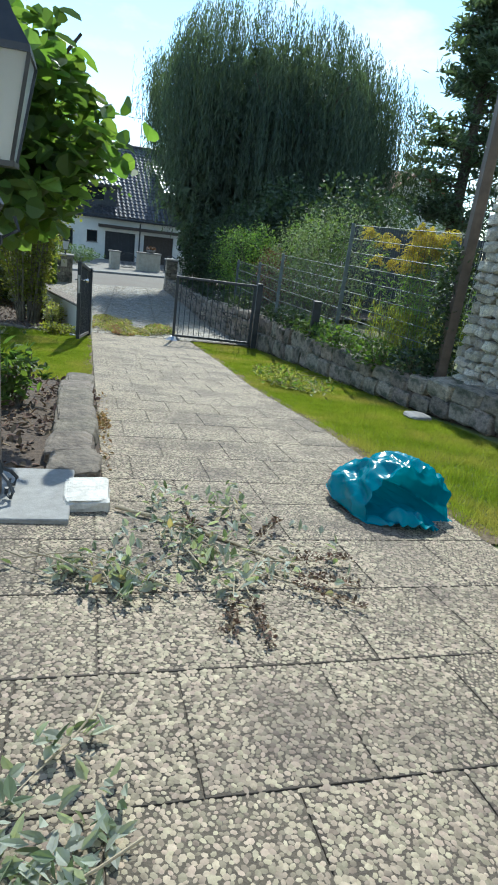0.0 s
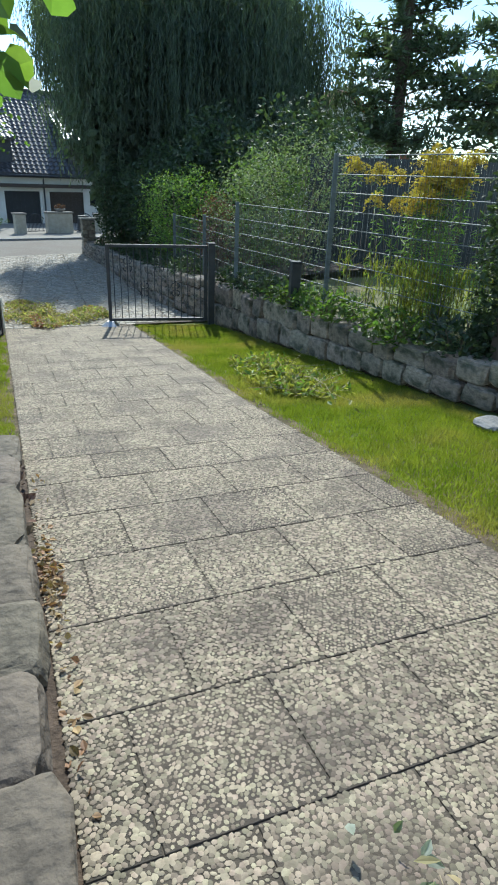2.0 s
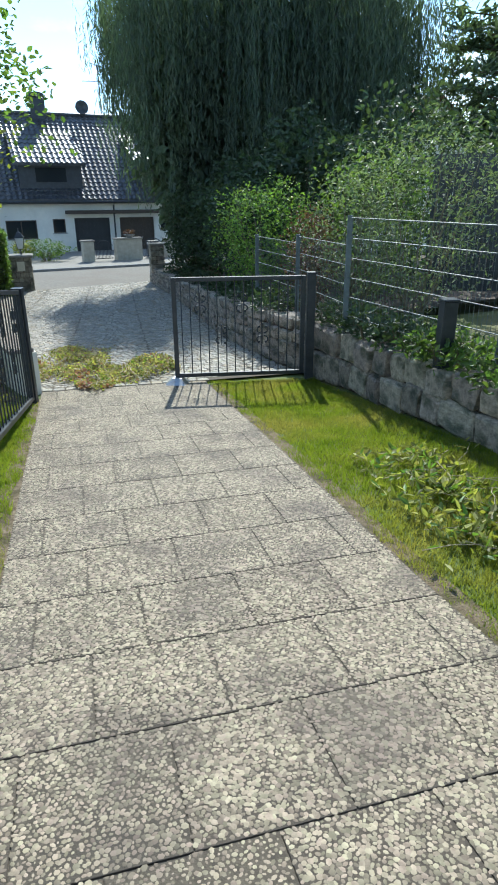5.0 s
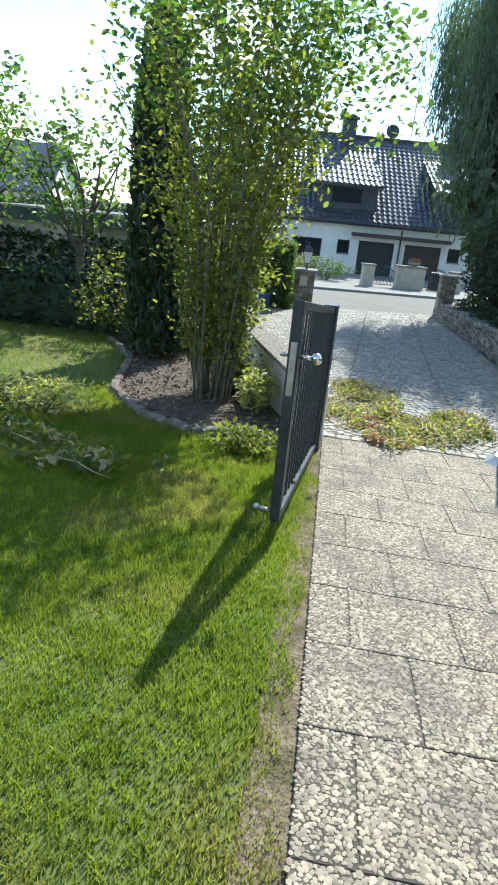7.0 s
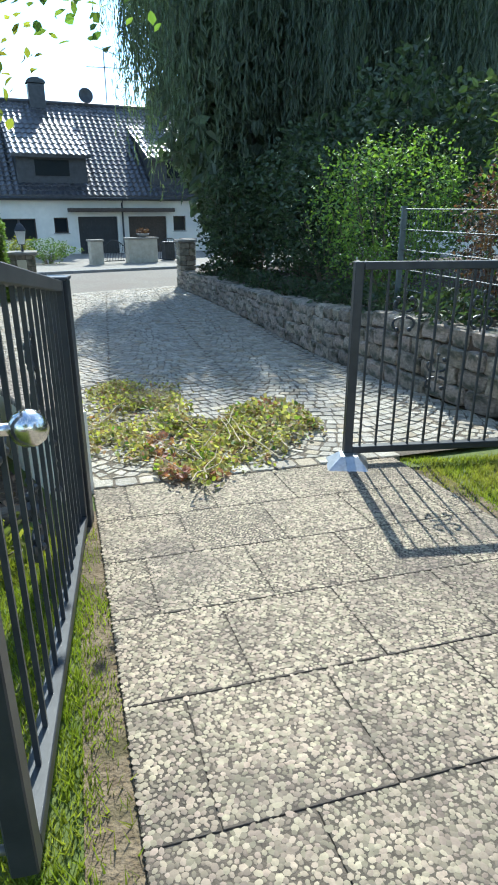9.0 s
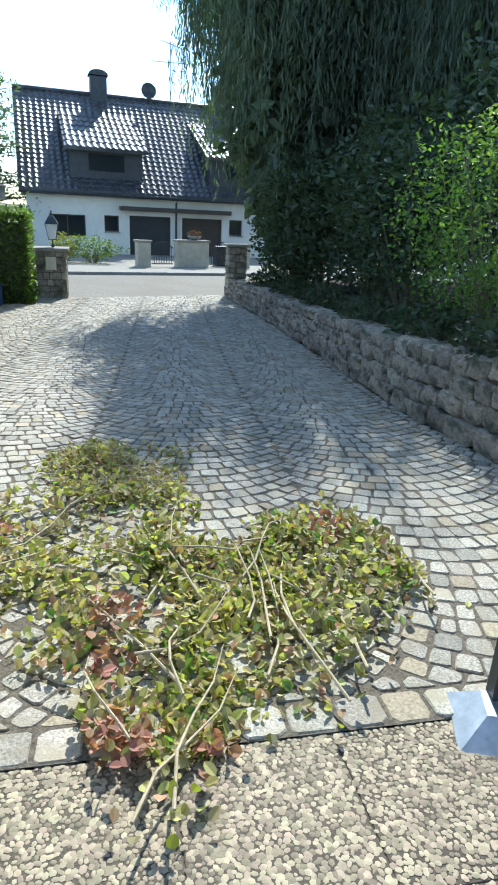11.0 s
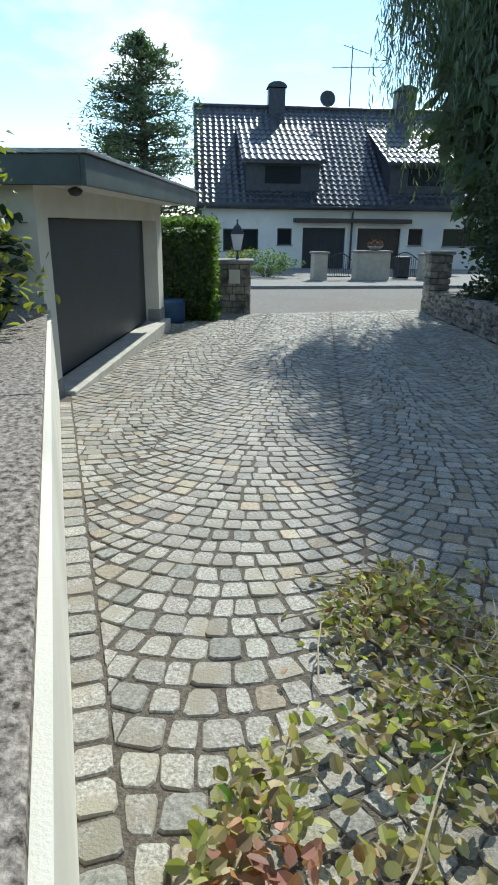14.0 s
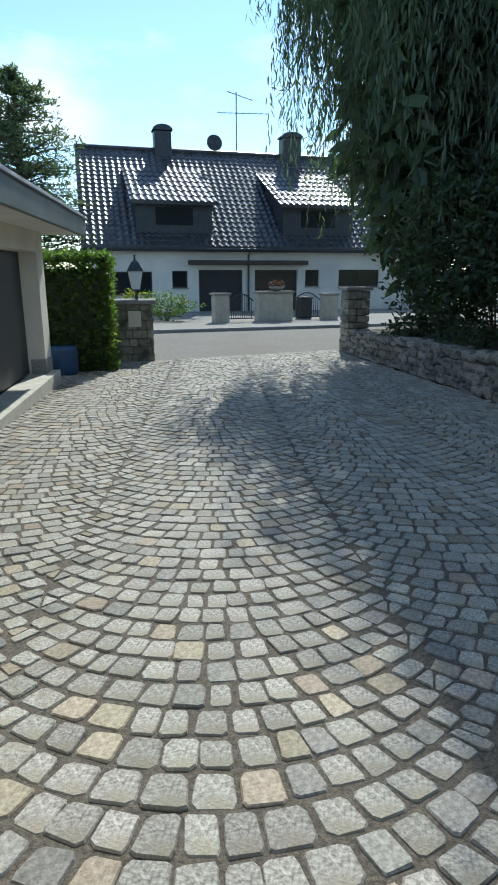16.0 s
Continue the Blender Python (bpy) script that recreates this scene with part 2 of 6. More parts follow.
# ---- small builders ----
KY = [-40, -16, -10.2, -8, -5.5, -3.4, -1.1, 0, 1, 2, 3, 5, 6.2, 8.3, 14.2, 20, 24, 60]
KZ = [2.9, 1.48, 0.97, 0.78, 0.47, 0.31, 0.09, 0, -0.045, -0.07, -0.13, -0.29, -0.37, -0.42, -0.6, -0.65, -0.7, -0.8]
_fy = np.arange(-42, 62, 0.1)
_fz = np.convolve(np.pad(np.interp(_fy, KY, KZ), 7, mode="edge"), np.ones(15) / 15, "valid")


def gz(y):
    """Height of the ground along the way down to the street."""
    return np.interp(y, _fy, _fz)


def mesh(name, verts, faces, material, parent=None, label="", smooth=False):
    me = bpy.data.meshes.new(name)
    me.from_pydata(np.asarray(verts, float).tolist(), [], [list(map(int, f)) for f in faces])
    me.materials.append(material)
    if smooth:
        me.polygons.foreach_set("use_smooth", [True] * len(me.polygons))
    me.update()
    ob = new(name, me)
    ob.parent = parent
    if label:
        ob["label"] = label
    return ob


def part(name, bm, material, parent=None, label="", smooth=False):
    """Links a bmesh as one mesh object under a thing or a part."""
    me = bpy.data.meshes.new(name)
    bmesh.ops.recalc_face_normals(bm, faces=bm.faces)
    bm.to_mesh(me)
    bm.free()
    me.materials.append(material)
    if smooth:
        for p in me.polygons:
            p.use_smooth = True
    ob = new(name, me)
    ob.parent = parent
    if label:
        ob["label"] = label
    return ob


def thing(name, label, category, at=(0, 0, 0), rz=0, group="", kind=""):
    e = new(name)
    e.empty_display_size = 0.1
    e.matrix_basis = pose(*at, 0, 0, rz)
    return tagged(e, label, category, group, kind)


def box(bm, x0, x1, y0, y1, z0, z1, bevel=0.0, m=None):
    g = bmesh.ops.create_cube(bm, size=1)
    v = g["verts"]
    bmesh.ops.scale(bm, vec=(x1 - x0, y1 - y0, z1 - z0), verts=v)
    bmesh.ops.translate(bm, vec=((x0 + x1) / 2, (y0 + y1) / 2, (z0 + z1) / 2), verts=v)
    if bevel:
        ed = list({e for q in v for e in q.link_edges})
        r = bmesh.ops.bevel(bm, geom=ed, offset=bevel, segments=1, profile=0.5, affect="EDGES")
        v = list({q for f in r["faces"] for q in f.verts} | {q for q in v if q.is_valid})
    if m is not None:
        bmesh.ops.transform(bm, matrix=m, verts=v)
    return bm


def boxes(*args, bevel=0.0):
    bm = bmesh.new()
    for a in args:
        box(bm, *a, bevel=bevel)
    return bm


def tube(bm, pts, radii, sides=8):
    """A tapered tube along points."""
    pts = [Vector(p) for p in pts]
    rings = []
    for i, p in enumerate(pts):
        d = (pts[min(i + 1, len(pts) - 1)] - pts[max(i - 1, 0)]).normalized()
        a = d.orthogonal().normalized()
        b = d.cross(a)
        r = radii[i] if hasattr(radii, "__len__") else radii
        rings.append([bm.verts.new(p + a * math.cos(6.2832 * k / sides) * r + b * math.sin(6.2832 * k / sides) * r) for k in range(sides)])
    for q, w in zip(rings, rings[1:]):
        for k in range(sides):
            bm.faces.new((q[k], q[(k + 1) % sides], w[(k + 1) % sides], w[k]))
    bm.faces.new(rings[0][::-1])
    bm.faces.new(rings[-1])
    return bm


def ball(bm, at, r, seg=10, scale=(1, 1, 1)):
    g = bmesh.ops.create_uvsphere(bm, u_segments=seg, v_segments=max(5, seg * 2 // 3), radius=r)
    bmesh.ops.scale(bm, vec=scale, verts=g["verts"])
    bmesh.ops.translate(bm, vec=at, verts=g["verts"])
    return bm


def lathe(bm, prof, at=(0, 0, 0), seg=16):
    """A turned body from (radius, height) pairs."""
    rings = [[bm.verts.new((at[0] + r * math.cos(6.2832 * k / seg), at[1] + r * math.sin(6.2832 * k / seg), at[2] + z)) for k in range(seg)] for r, z in prof]
    for q, w in zip(rings, rings[1:]):
        for k in range(seg):
            bm.faces.new((q[k], q[(k + 1) % seg], w[(k + 1) % seg], w[k]))
    bm.faces.new(rings[0][::-1])
    bm.faces.new(rings[-1])
    return bm


def inside(poly, x, y):
    """Which points lie in a polygon."""
    x, y = np.asarray(x), np.asarray(y)
    ok = np.zeros(x.shape, bool)
    for (x0, y0), (x1, y1) in zip(poly, poly[1:] + poly[:1]):
        c = (y0 > y) != (y1 > y)
        with np.errstate(divide="ignore", invalid="ignore"):
            ok ^= c & (x < (x1 - x0) * (y - y0) / (y1 - y0 + 1e-12) + x0)
    return ok


def leaf_mesh(name, pos, length, width, material, parent=None, label="", droop=0.0, up=0.35, heading=None, fold=0.18, smooth=False, blunt=False):
    """Folded pointed leaves, six corners each, at the given places, as one mesh."""
    n = len(pos)
    pos = np.asarray(pos, float)
    L = length * RNG.uniform(0.65, 1.3, n)[:, None]
    W = width * RNG.uniform(0.7, 1.25, n)[:, None]
    az = RNG.uniform(0, 6.2832, n) if heading is None else heading + RNG.normal(0, 0.5, n)
    el = RNG.normal(up, 0.45, n) - droop
    d = np.stack([np.cos(az) * np.cos(el), np.sin(az) * np.cos(el), np.sin(el)], -1)
    side = np.stack([-np.sin(az), np.cos(az), np.zeros(n)], -1)
    nor = np.cross(d, side)
    roll = RNG.normal(0, 0.6, n)[:, None]
    side, nor = side * np.cos(roll) + nor * np.sin(roll), nor * np.cos(roll) - side * np.sin(roll)
    if blunt:
        ring = ((0.0, 0.0), (0.14, 0.34), (0.45, 0.5), (0.8, 0.36), (1.0, 0.0), (0.8, -0.36), (0.45, -0.5), (0.14, -0.34))
        q = np.stack([pos + d * L * k + side * W * w + nor * W * fold * abs(w) * 2 for k, w in ring], 1).reshape(-1, 3)
        base = np.arange(n)[:, None] * 8
        f = np.concatenate([base + [0, 1, 2, 3, 4], base + [0, 4, 5, 6, 7]], 1).reshape(-1, 5)
        return mesh(name, q, f, material, parent, label, smooth)
    k1, k2, w2 = 0.35, 0.72, 0.36
    q = np.stack([pos, pos + d * L * k1 + side * W * 0.5 + nor * W * fold, pos + d * L * k2 + side * W * w2 + nor * W * fold, pos + d * L,
                  pos + d * L * k2 - side * W * w2 + nor * W * fold, pos + d * L * k1 - side * W * 0.5 + nor * W * fold], 1).reshape(-1, 3)
    base = np.arange(n)[:, None] * 6
    f = np.concatenate([base + [0, 1, 2, 3], base + [0, 3, 4, 5]], 1).reshape(-1, 4)
    return mesh(name, q, f, material, parent, label, smooth)


def cloud(n, centre, radii, rough=0.35, hollow=0.5):
    """Points in a lumpy ellipsoid, denser to its outside."""
    v = RNG.normal(0, 1, (n, 3))
    v /= np.linalg.norm(v, axis=1)[:, None]
    k = np.array([noise.noise(Vector(p * 2.1) + Vector(centre)) for p in v])
    r = (hollow + (1 - hollow) * RNG.uniform(0, 1, n) ** 0.6) * (1 + rough * k)
    return np.asarray(centre) + v * r[:, None] * np.asarray(radii)

# ---- ground ----
xs = np.concatenate([[-900, -300, -120, -60], np.arange(-30, 30.1, 1.0), [60, 120, 300, 900]])
ys = np.concatenate([[-900, -200, -80], np.arange(-30, 60.1, 0.5), [90, 160, 400, 1500]])
gx, gy = np.meshgrid(xs, ys)
hz = gz(gy) - 0.03
hz = np.where(gy < -40, 2.8, hz)
gv = np.stack([gx, gy, hz], -1).reshape(-1, 3)
nx = len(xs)
gf = [(j * nx + i, j * nx + i + 1, (j + 1) * nx + i + 1, (j + 1) * nx + i) for j in range(len(ys) - 1) for i in range(nx - 1)]
ground = tagged(mesh("ground", gv, gf, M_GRASS, smooth=True), "grassy garden ground sloping down to the street", "ground", kind="structure")

# the slab path runs along PU, its right is PV
PO = Vector((-1.72, -0.30))
PU = Vector((-0.166, 0.986)).normalized()
PV = Vector((PU.y, -PU.x))
SL, SW = 0.5295, 0.51


def on_path(s, r):
    """World x, y of a place s to the right of the path's left edge and r back from its lower end."""
    return PO.x + PV.x * s - PU.x * r, PO.y + PV.y * s - PU.y * r


def sheet(name, poly, dz, material, label, category, step=0.5, parent=None):
    """A polygon draped on the ground."""
    x0, x1 = min(p[0] for p in poly), max(p[0] for p in poly)
    y0, y1 = min(p[1] for p in poly), max(p[1] for p in poly)
    bm = bmesh.new()
    bm.faces.new([bm.verts.new((x, y, 0)) for x, y in poly])
    y = y0 + step
    while y < y1:
        bmesh.ops.bisect_plane(bm, geom=bm.verts[:] + bm.edges[:] + bm.faces[:], plane_co=(0, y, 0), plane_no=(0, 1, 0))
        y += step
    for v in bm.verts:
        v.co.z = float(gz(v.co.y)) + dz
    for f in bm.faces:
        if f.normal.z < 0:
            f.normal_flip()
    ob = part(name, bm, material, parent)
    return tagged(ob, label, category, kind="structure")


PATH_POLY = [on_path(0, 0), on_path(2.18, 0), on_path(2.18, 10.4), on_path(2.25, 17), on_path(-5, 17), on_path(-5, 10.45), on_path(0, 10.4)]
path = sheet("path", PATH_POLY, -0.005, M_JOINT, "garden path of exposed aggregate slabs sloping down to the gate", "path")

# left wall, garage, pillar, right wall: the courtyard between them
LW = [(-1.73, -0.30), (-4.91, 5.35)]
GA, GB = Vector((-4.95, 5.35)), Vector((-5.77, 10.75))
GU = (GB - GA).normalized()
GL = Vector((-GU.y, GU.x))
RW = [(4.3, -9.2), (3.75, -7.0), (3.3, -5.2), (2.95, -4.0), (2.66, -2.9), (2.3, -1.3), (1.98, 0.1)]
RW2 = [(1.86, 0.35), (1.55, 1.1), (1.14, 2.67), (0.9, 3.9), (0.66, 6.4), (0.14, 9.7), (-0.3, 12.3), (-1.02, 15.8)]
COURT = [on_path(0, 0), (LW[1][0], LW[1][1]), (GB.x, GB.y), (-6.3, 11.7), (-5.6, 13.75), (-4.7, 13.95), (-1.05, 15.95)] + RW2[-2::-1] + [on_path(2.18, 0)]
court = sheet("courtyard", COURT, 0.0045, M_JOINT, "courtyard bed of gritty joint sand under granite setts", "courtyard")

SE = Vector((0.91, 0.41)).normalized()
SN = Vector((-SE.y, SE.x))


def on_street(s, d):
    return SE.x * s + SN.x * d, SE.y * s + SN.y * d


road = sheet("road", [on_street(-120, 13.6), on_street(120, 13.6), on_street(120, 21.0), on_street(-120, 21.0)], -0.012, M_ASPH, "sunlit grey asphalt village street", "road", 2.0)
pave = sheet("pavement", [on_street(-120, 21.15), on_street(120, 21.15), on_street(120, 23.4), on_street(-120, 23.4)], 0.07, M_PAVE, "pale pavement strip across the street", "pavement", 2.0)
bm = bmesh.new()
for i in range(-40, 40):
    x0, x1 = i * 1.0, i * 1.0 + 0.99
    a = on_street(x0, 21.07)
    box(bm, x0, x1, 20.99, 21.15, -0.15, 0.09, 0.015, Matrix.Translation((0, 0, float(gz(a[1])))) @ Matrix.Rotation(math.atan2(SE.y, SE.x), 4, "Z"))
kerb = tagged(part("kerb", bm, M_KERB), "dark granite kerb along the far pavement", "kerb", kind="structure")
front = sheet("front_yard", [on_street(-40, 23.4), on_street(60, 23.4), on_street(60, 32), on_street(-40, 32)], 0.065, M_PAVE, "paved front yard of the house across the street", "yard", 2.0)

# beds and lawn soil
BED1 = [on_path(0.0, 10.35), on_path(0.0, 6.45), (-2.4, -6.3), (-4.6, -6.3), (-4.6, -10.5)]
bed1 = sheet("planting_bed", BED1, -0.012, M_SOIL, "dark planting bed with dry leaves beside the path", "bed")
BED2 = [(-1.95, -0.6), (-2.9, -1.0), (-3.5, -0.8), (-4.35, 0.05), (-5.1, 1.9), (-6.2, 3.2), (-6.5, 5.2), (-5.0, 5.2)]
bed2 = sheet("shrub_bed", BED2, -0.008, M_SOIL, "mulched bed under the tall shrub beside the gate", "bed")


def boulder(name, c, sx, sy, sz, rz, material, parent=None, label="", seed=0, cuts=2, rough=0.16, square=0.55):
    """A roughly squared stone with a broken face."""
    bm = bmesh.new()
    bmesh.ops.create_icosphere(bm, subdivisions=cuts, radius=1.0)
    for v in bm.verts:
        p = v.co.normalized()
        q = Vector([math.copysign(abs(a) ** square, a) for a in p])
        k = 1 + rough * noise.noise(p * 1.7 + Vector((seed * 3.1, seed * 1.7, 0))) + rough * 0.5 * noise.noise(p * 4.5 + Vector((seed, 5, seed)))
        v.co = Vector((q.x * sx / 2, q.y * sy / 2, q.z * sz / 2)) * k
    ob = part(name, bm, material, parent, label)
    ob.matrix_basis = pose(*c, RND.uniform(-4, 4), RND.uniform(-4, 4), rz)
    return ob


STONES = []
for i in range(14):
    tmp = boulder("stone", (0, 0, 0), 1, 1, 1, 0, M_WALLST, seed=i + 1, square=0.32, rough=0.14, cuts=3)
    STONES.append(tmp.data)
    bpy.data.objects.remove(tmp)


def polyline(pts):
    pts = [Vector(p) for p in pts]
    seg = [(b - a).length for a, b in zip(pts, pts[1:])]
    return pts, seg, sum(seg)


def along(pts, d):
    pts, seg, _ = polyline(pts)
    for a, b, s in zip(pts, pts[1:], seg):
        if d <= s or b is pts[-1]:
            return a + (b - a) * (d / s), (b - a) / s
        d -= s


def stone_wall(name, line, heights, depth, label, courses, seed, wmin=0.22, wmax=0.5):
    """A dry wall of single rough stones round a core."""
    rnd = random.Random(seed)
    w = tagged(new(name), label, "stone wall", kind="structure")
    _, _, total = polyline(line)
    bm = bmesh.new()
    n = int(total / 0.4)
    rows = []
    for i in range(n + 1):
        p, u = along(line, total * i / n)
        nn = Vector((u.y, -u.x))
        h = float(np.interp(i / n, np.linspace(0, 1, len(heights)), heights))
        z = float(gz(p.y))
        q0, q1 = p + nn * 0.1, p + nn * (depth - 0.02)
        rows.append([bm.verts.new((q0.x, q0.y, z - 0.3)), bm.verts.new((q0.x, q0.y, h - 0.06)), bm.verts.new((q1.x, q1.y, h - 0.06)), bm.verts.new((q1.x, q1.y, z - 0.3))])
    for a, b in zip(rows, rows[1:]):
        for k in range(3):
            bm.faces.new((a[k], a[k + 1], b[k + 1], b[k]))
    part("core", bm, M_SOIL, w)
    for c in range(courses):
        d = rnd.uniform(-0.2, 0)
        while d < total:
            L = rnd.uniform(wmin, wmax)
            p, u = along(line, min(max(d + L / 2, 0), total))
            nn = Vector((u.y, -u.x))
            h = float(np.interp((d + L / 2) / total, np.linspace(0, 1, len(heights)), heights))
            z0 = float(gz(p.y))
            ch = (h - z0) / courses
            dd = 0.26 if c < courses - 1 else min(depth, 0.42)
            q = p + nn * (dd / 2 + rnd.uniform(-0.025, 0.02) + 0.02 * c)
            o = new("stone", rnd.choice(STONES))
            o.parent = w
            o.matrix_basis = Matrix.LocRotScale((q.x, q.y, z0 + ch * (c + 0.5) + rnd.uniform(-0.02, 0.02)),
                                               Euler((rnd.uniform(-.06, .06), rnd.choice((0, math.pi)) + rnd.uniform(-.05, .05), math.atan2(u.y, u.x) + rnd.choice((0, math.pi)) + rnd.uniform(-.06, .06))),
                                               (L * 0.96, dd, ch * rnd.uniform(0.97, 1.12)))
            d += L * 0.985
    return w


wall_r = stone_wall("wall_east", RW, [1.4, 1.15, 0.9, 0.84, 0.78, 0.72], 0.45, "low dry wall of rough grey quarry stones beside the lawn", 2, 3, 0.28, 0.55)
wall_r2 = stone_wall("wall_street_side", RW2, [0.74, 0.6, 0.36, 0.17, 0.05, -0.03, -0.12], 0.45, "weathered dry stone wall along the courtyard", 4, 9, 0.2, 0.45)

# raised earth behind the walls
for nm, line, hs, off in (("raised_bed", RW, [1.35, 1.1, 0.86, 0.8, 0.74, 0.68], 9.0), ("raised_garden", RW2, [0.68, 0.54, 0.3, 0.11, 0.0, -0.08, -0.16], 14.0)):
    _, _, total = polyline(line)
    va, fa_ = [], []
    n = 24
    for i in range(n + 1):
        p, u = along(line, total * i / n)
        nn = Vector((u.y, -u.x))
        h = float(np.interp(i / n, np.linspace(0, 1, len(hs)), hs))
        for k in (0.25, 1.5, off):
            q = p + nn * k
            va.append((q.x, q.y, h + 0.02 * k + 0.03 * noise.noise(Vector((q.x, q.y, 0)))))
        if i:
            for k in range(2):
                a = (i - 1) * 3 + k
                fa_.append((a, a + 1, a + 4, a + 3))
    tagged(mesh(nm, va, fa_, M_GRASS if nm == "raised_bed" else M_SOIL), "raised garden earth behind the stone wall", "earth", kind="structure")


# low rendered wall with an aggregate coping
def low_wall():
    a, b = Vector(LW[0]), Vector(LW[1])
    u = (b - a).normalized()
    L = (b - a).length
    n = Vector((-u.y, u.x))
    w = tagged(new("wall_west"), "low cream rendered garden wall with aggregate coping", "wall", kind="structure")
    bm = bmesh.new()
    top = 0.56
    for q0, q1, z1, mt in ((-0.015, 0.22, top, M_RENDER),):
        vs = []
        k = 14
        for i in range(k + 1):
            p = a + u * (L * i / k)
            z = float(gz(p.y)) - 0.2
            e0, e1 = p + n * q0, p + n * q1
            vs.append([bm.verts.new((e0.x, e0.y, z)), bm.verts.new((e0.x, e0.y, z1)), bm.verts.new((e1.x, e1.y, z1)), bm.verts.new((e1.x, e1.y, z))])
        for i in range(k):
            for j in range(3):
                bm.faces.new((vs[i][j], vs[i][j + 1], vs[i + 1][j + 1], vs[i + 1][j]))
        bm.faces.new(vs[0])
        bm.faces.new(vs[-1][::-1])
    part("wall_body", bm, M_RENDER, w, "cream render")
    rot = math.atan2(u.y, u.x)
    k = 2
    for i in range(k):
        bm = box(bmesh.new(), L * i / k + 0.0015, L * (i + 1) / k - 0.0015, 0.014, 0.32, top + 0.003, top + 0.055, 0.008)
        o = part("coping_slab", bm, M_COPING, w, "grey aggregate coping")
        o.matrix_basis = pose(a.x, a.y, 0, 0, 0, math.degrees(rot))
    return w


low_wall()
sheet("path_edge_soil", [on_path(-0.1, 0.3), on_path(0.0, 0.3), on_path(0.0, 6.45), on_path(-0.16, 6.45), on_path(-0.15, 3.0)], -0.022, M_DRYSOIL, "dry bare soil strip between path and lawn", "soil")
sheet("path_edge_soil", [on_path(2.18, 0.2), on_path(2.34, 0.2), on_path(2.32, 5.4), on_path(2.36, 11), on_path(2.2, 11)], -0.018, M_DRYSOIL, "dry worn turf strip along the path", "soil")


# ---- garage ----
def garage():
    g = thing("garage", "flat-roofed cream garage with a wide anthracite door", "garage", (GA.x, GA.y, 0), math.degrees(math.atan2(GU.y, GU.x)))
    # local x runs along the front, local y goes back from it
    L = (GB - GA).length
    z0, zt = -0.75, 1.62
    d0, d1, dz0, dz1 = 0.27, L - 0.4, -0.28, 1.36
    W = 6.0
    for piece in ((0, d0, 0, 0.3, z0, zt), (d1, L, 0, 0.3, z0, zt), (d0, d1, 0, 0.3, dz1, zt), (0, 0.25, 0.3, W, z0, zt), (L - 0.25, L, 0.3, W, z0, zt), (0.25, L - 0.25, W - 0.25, W, z0, zt)):
        part("wall", boxes(piece), M_RENDER, g)
    door = part("door", boxes((d0 + 0.005, d1 - 0.005, 0.245, 0.285, dz0, dz1 - 0.005)), M_GDOOR, g, "anthracite up-and-over door")
    n = 1
    for i in range(n):
        za, zb = dz0 + (dz1 - dz0) * i / n + 0.006, dz0 + (dz1 - dz0) * (i + 1) / n - 0.006
        part("door_panel", boxes((d0 + 0.01, d1 - 0.01, 0.233, 0.25, za, zb), bevel=0.005), M_GDOOR, door)
    part("threshold", boxes((d0 + 0.004, L - 0.02, -0.12, 0.23, -0.55, dz0 - 0.004), bevel=0.01), M_THRESH, g, "pale concrete threshold")
    part("plinth", boxes((d1 - 0.006, L + 0.006, -0.008, 0.2, -0.6, -0.08)), M_KERB, g)
    part("plinth", boxes((-0.006, d0 + 0.003, -0.008, 0.2, -0.6, -0.14)), M_KERB, g)
    roof = part("roof", boxes((-0.2, L + 0.45, -0.5, W + 0.3, zt + 0.003, zt + 0.05)), M_WHITE, g, "white roof underside")
    part("fascia", boxes((-0.25, L + 0.5, -0.55, -0.503, zt - 0.02, zt + 0.22), (-0.25, -0.203, -0.503, W + 0.3, zt - 0.02, zt + 0.22), bevel=0.008), M_FASCIA, roof, "grey-green sheet fascia")
    part("roof_edge", boxes((-0.28, L + 0.53, -0.58, -0.48, zt + 0.223, zt + 0.255), (-0.28, -0.18, -0.48, W + 0.3, zt + 0.223, zt + 0.255)), M_GALV, roof)
    part("roof_deck", boxes((-0.2, L + 0.45, -0.5, W + 0.3, zt + 0.053, zt + 0.2)), M_ASPH, roof)
    lamp = part("wall_lamp", lathe(bmesh.new(), [(0.02, 0), (0.06, -0.015), (0.07, -0.035), (0.045, -0.07), (0.01, -0.08)], (0.35, -0.25, zt), 14), M_STEEL, g, "dark round soffit lamp", True)
    return g


garage()

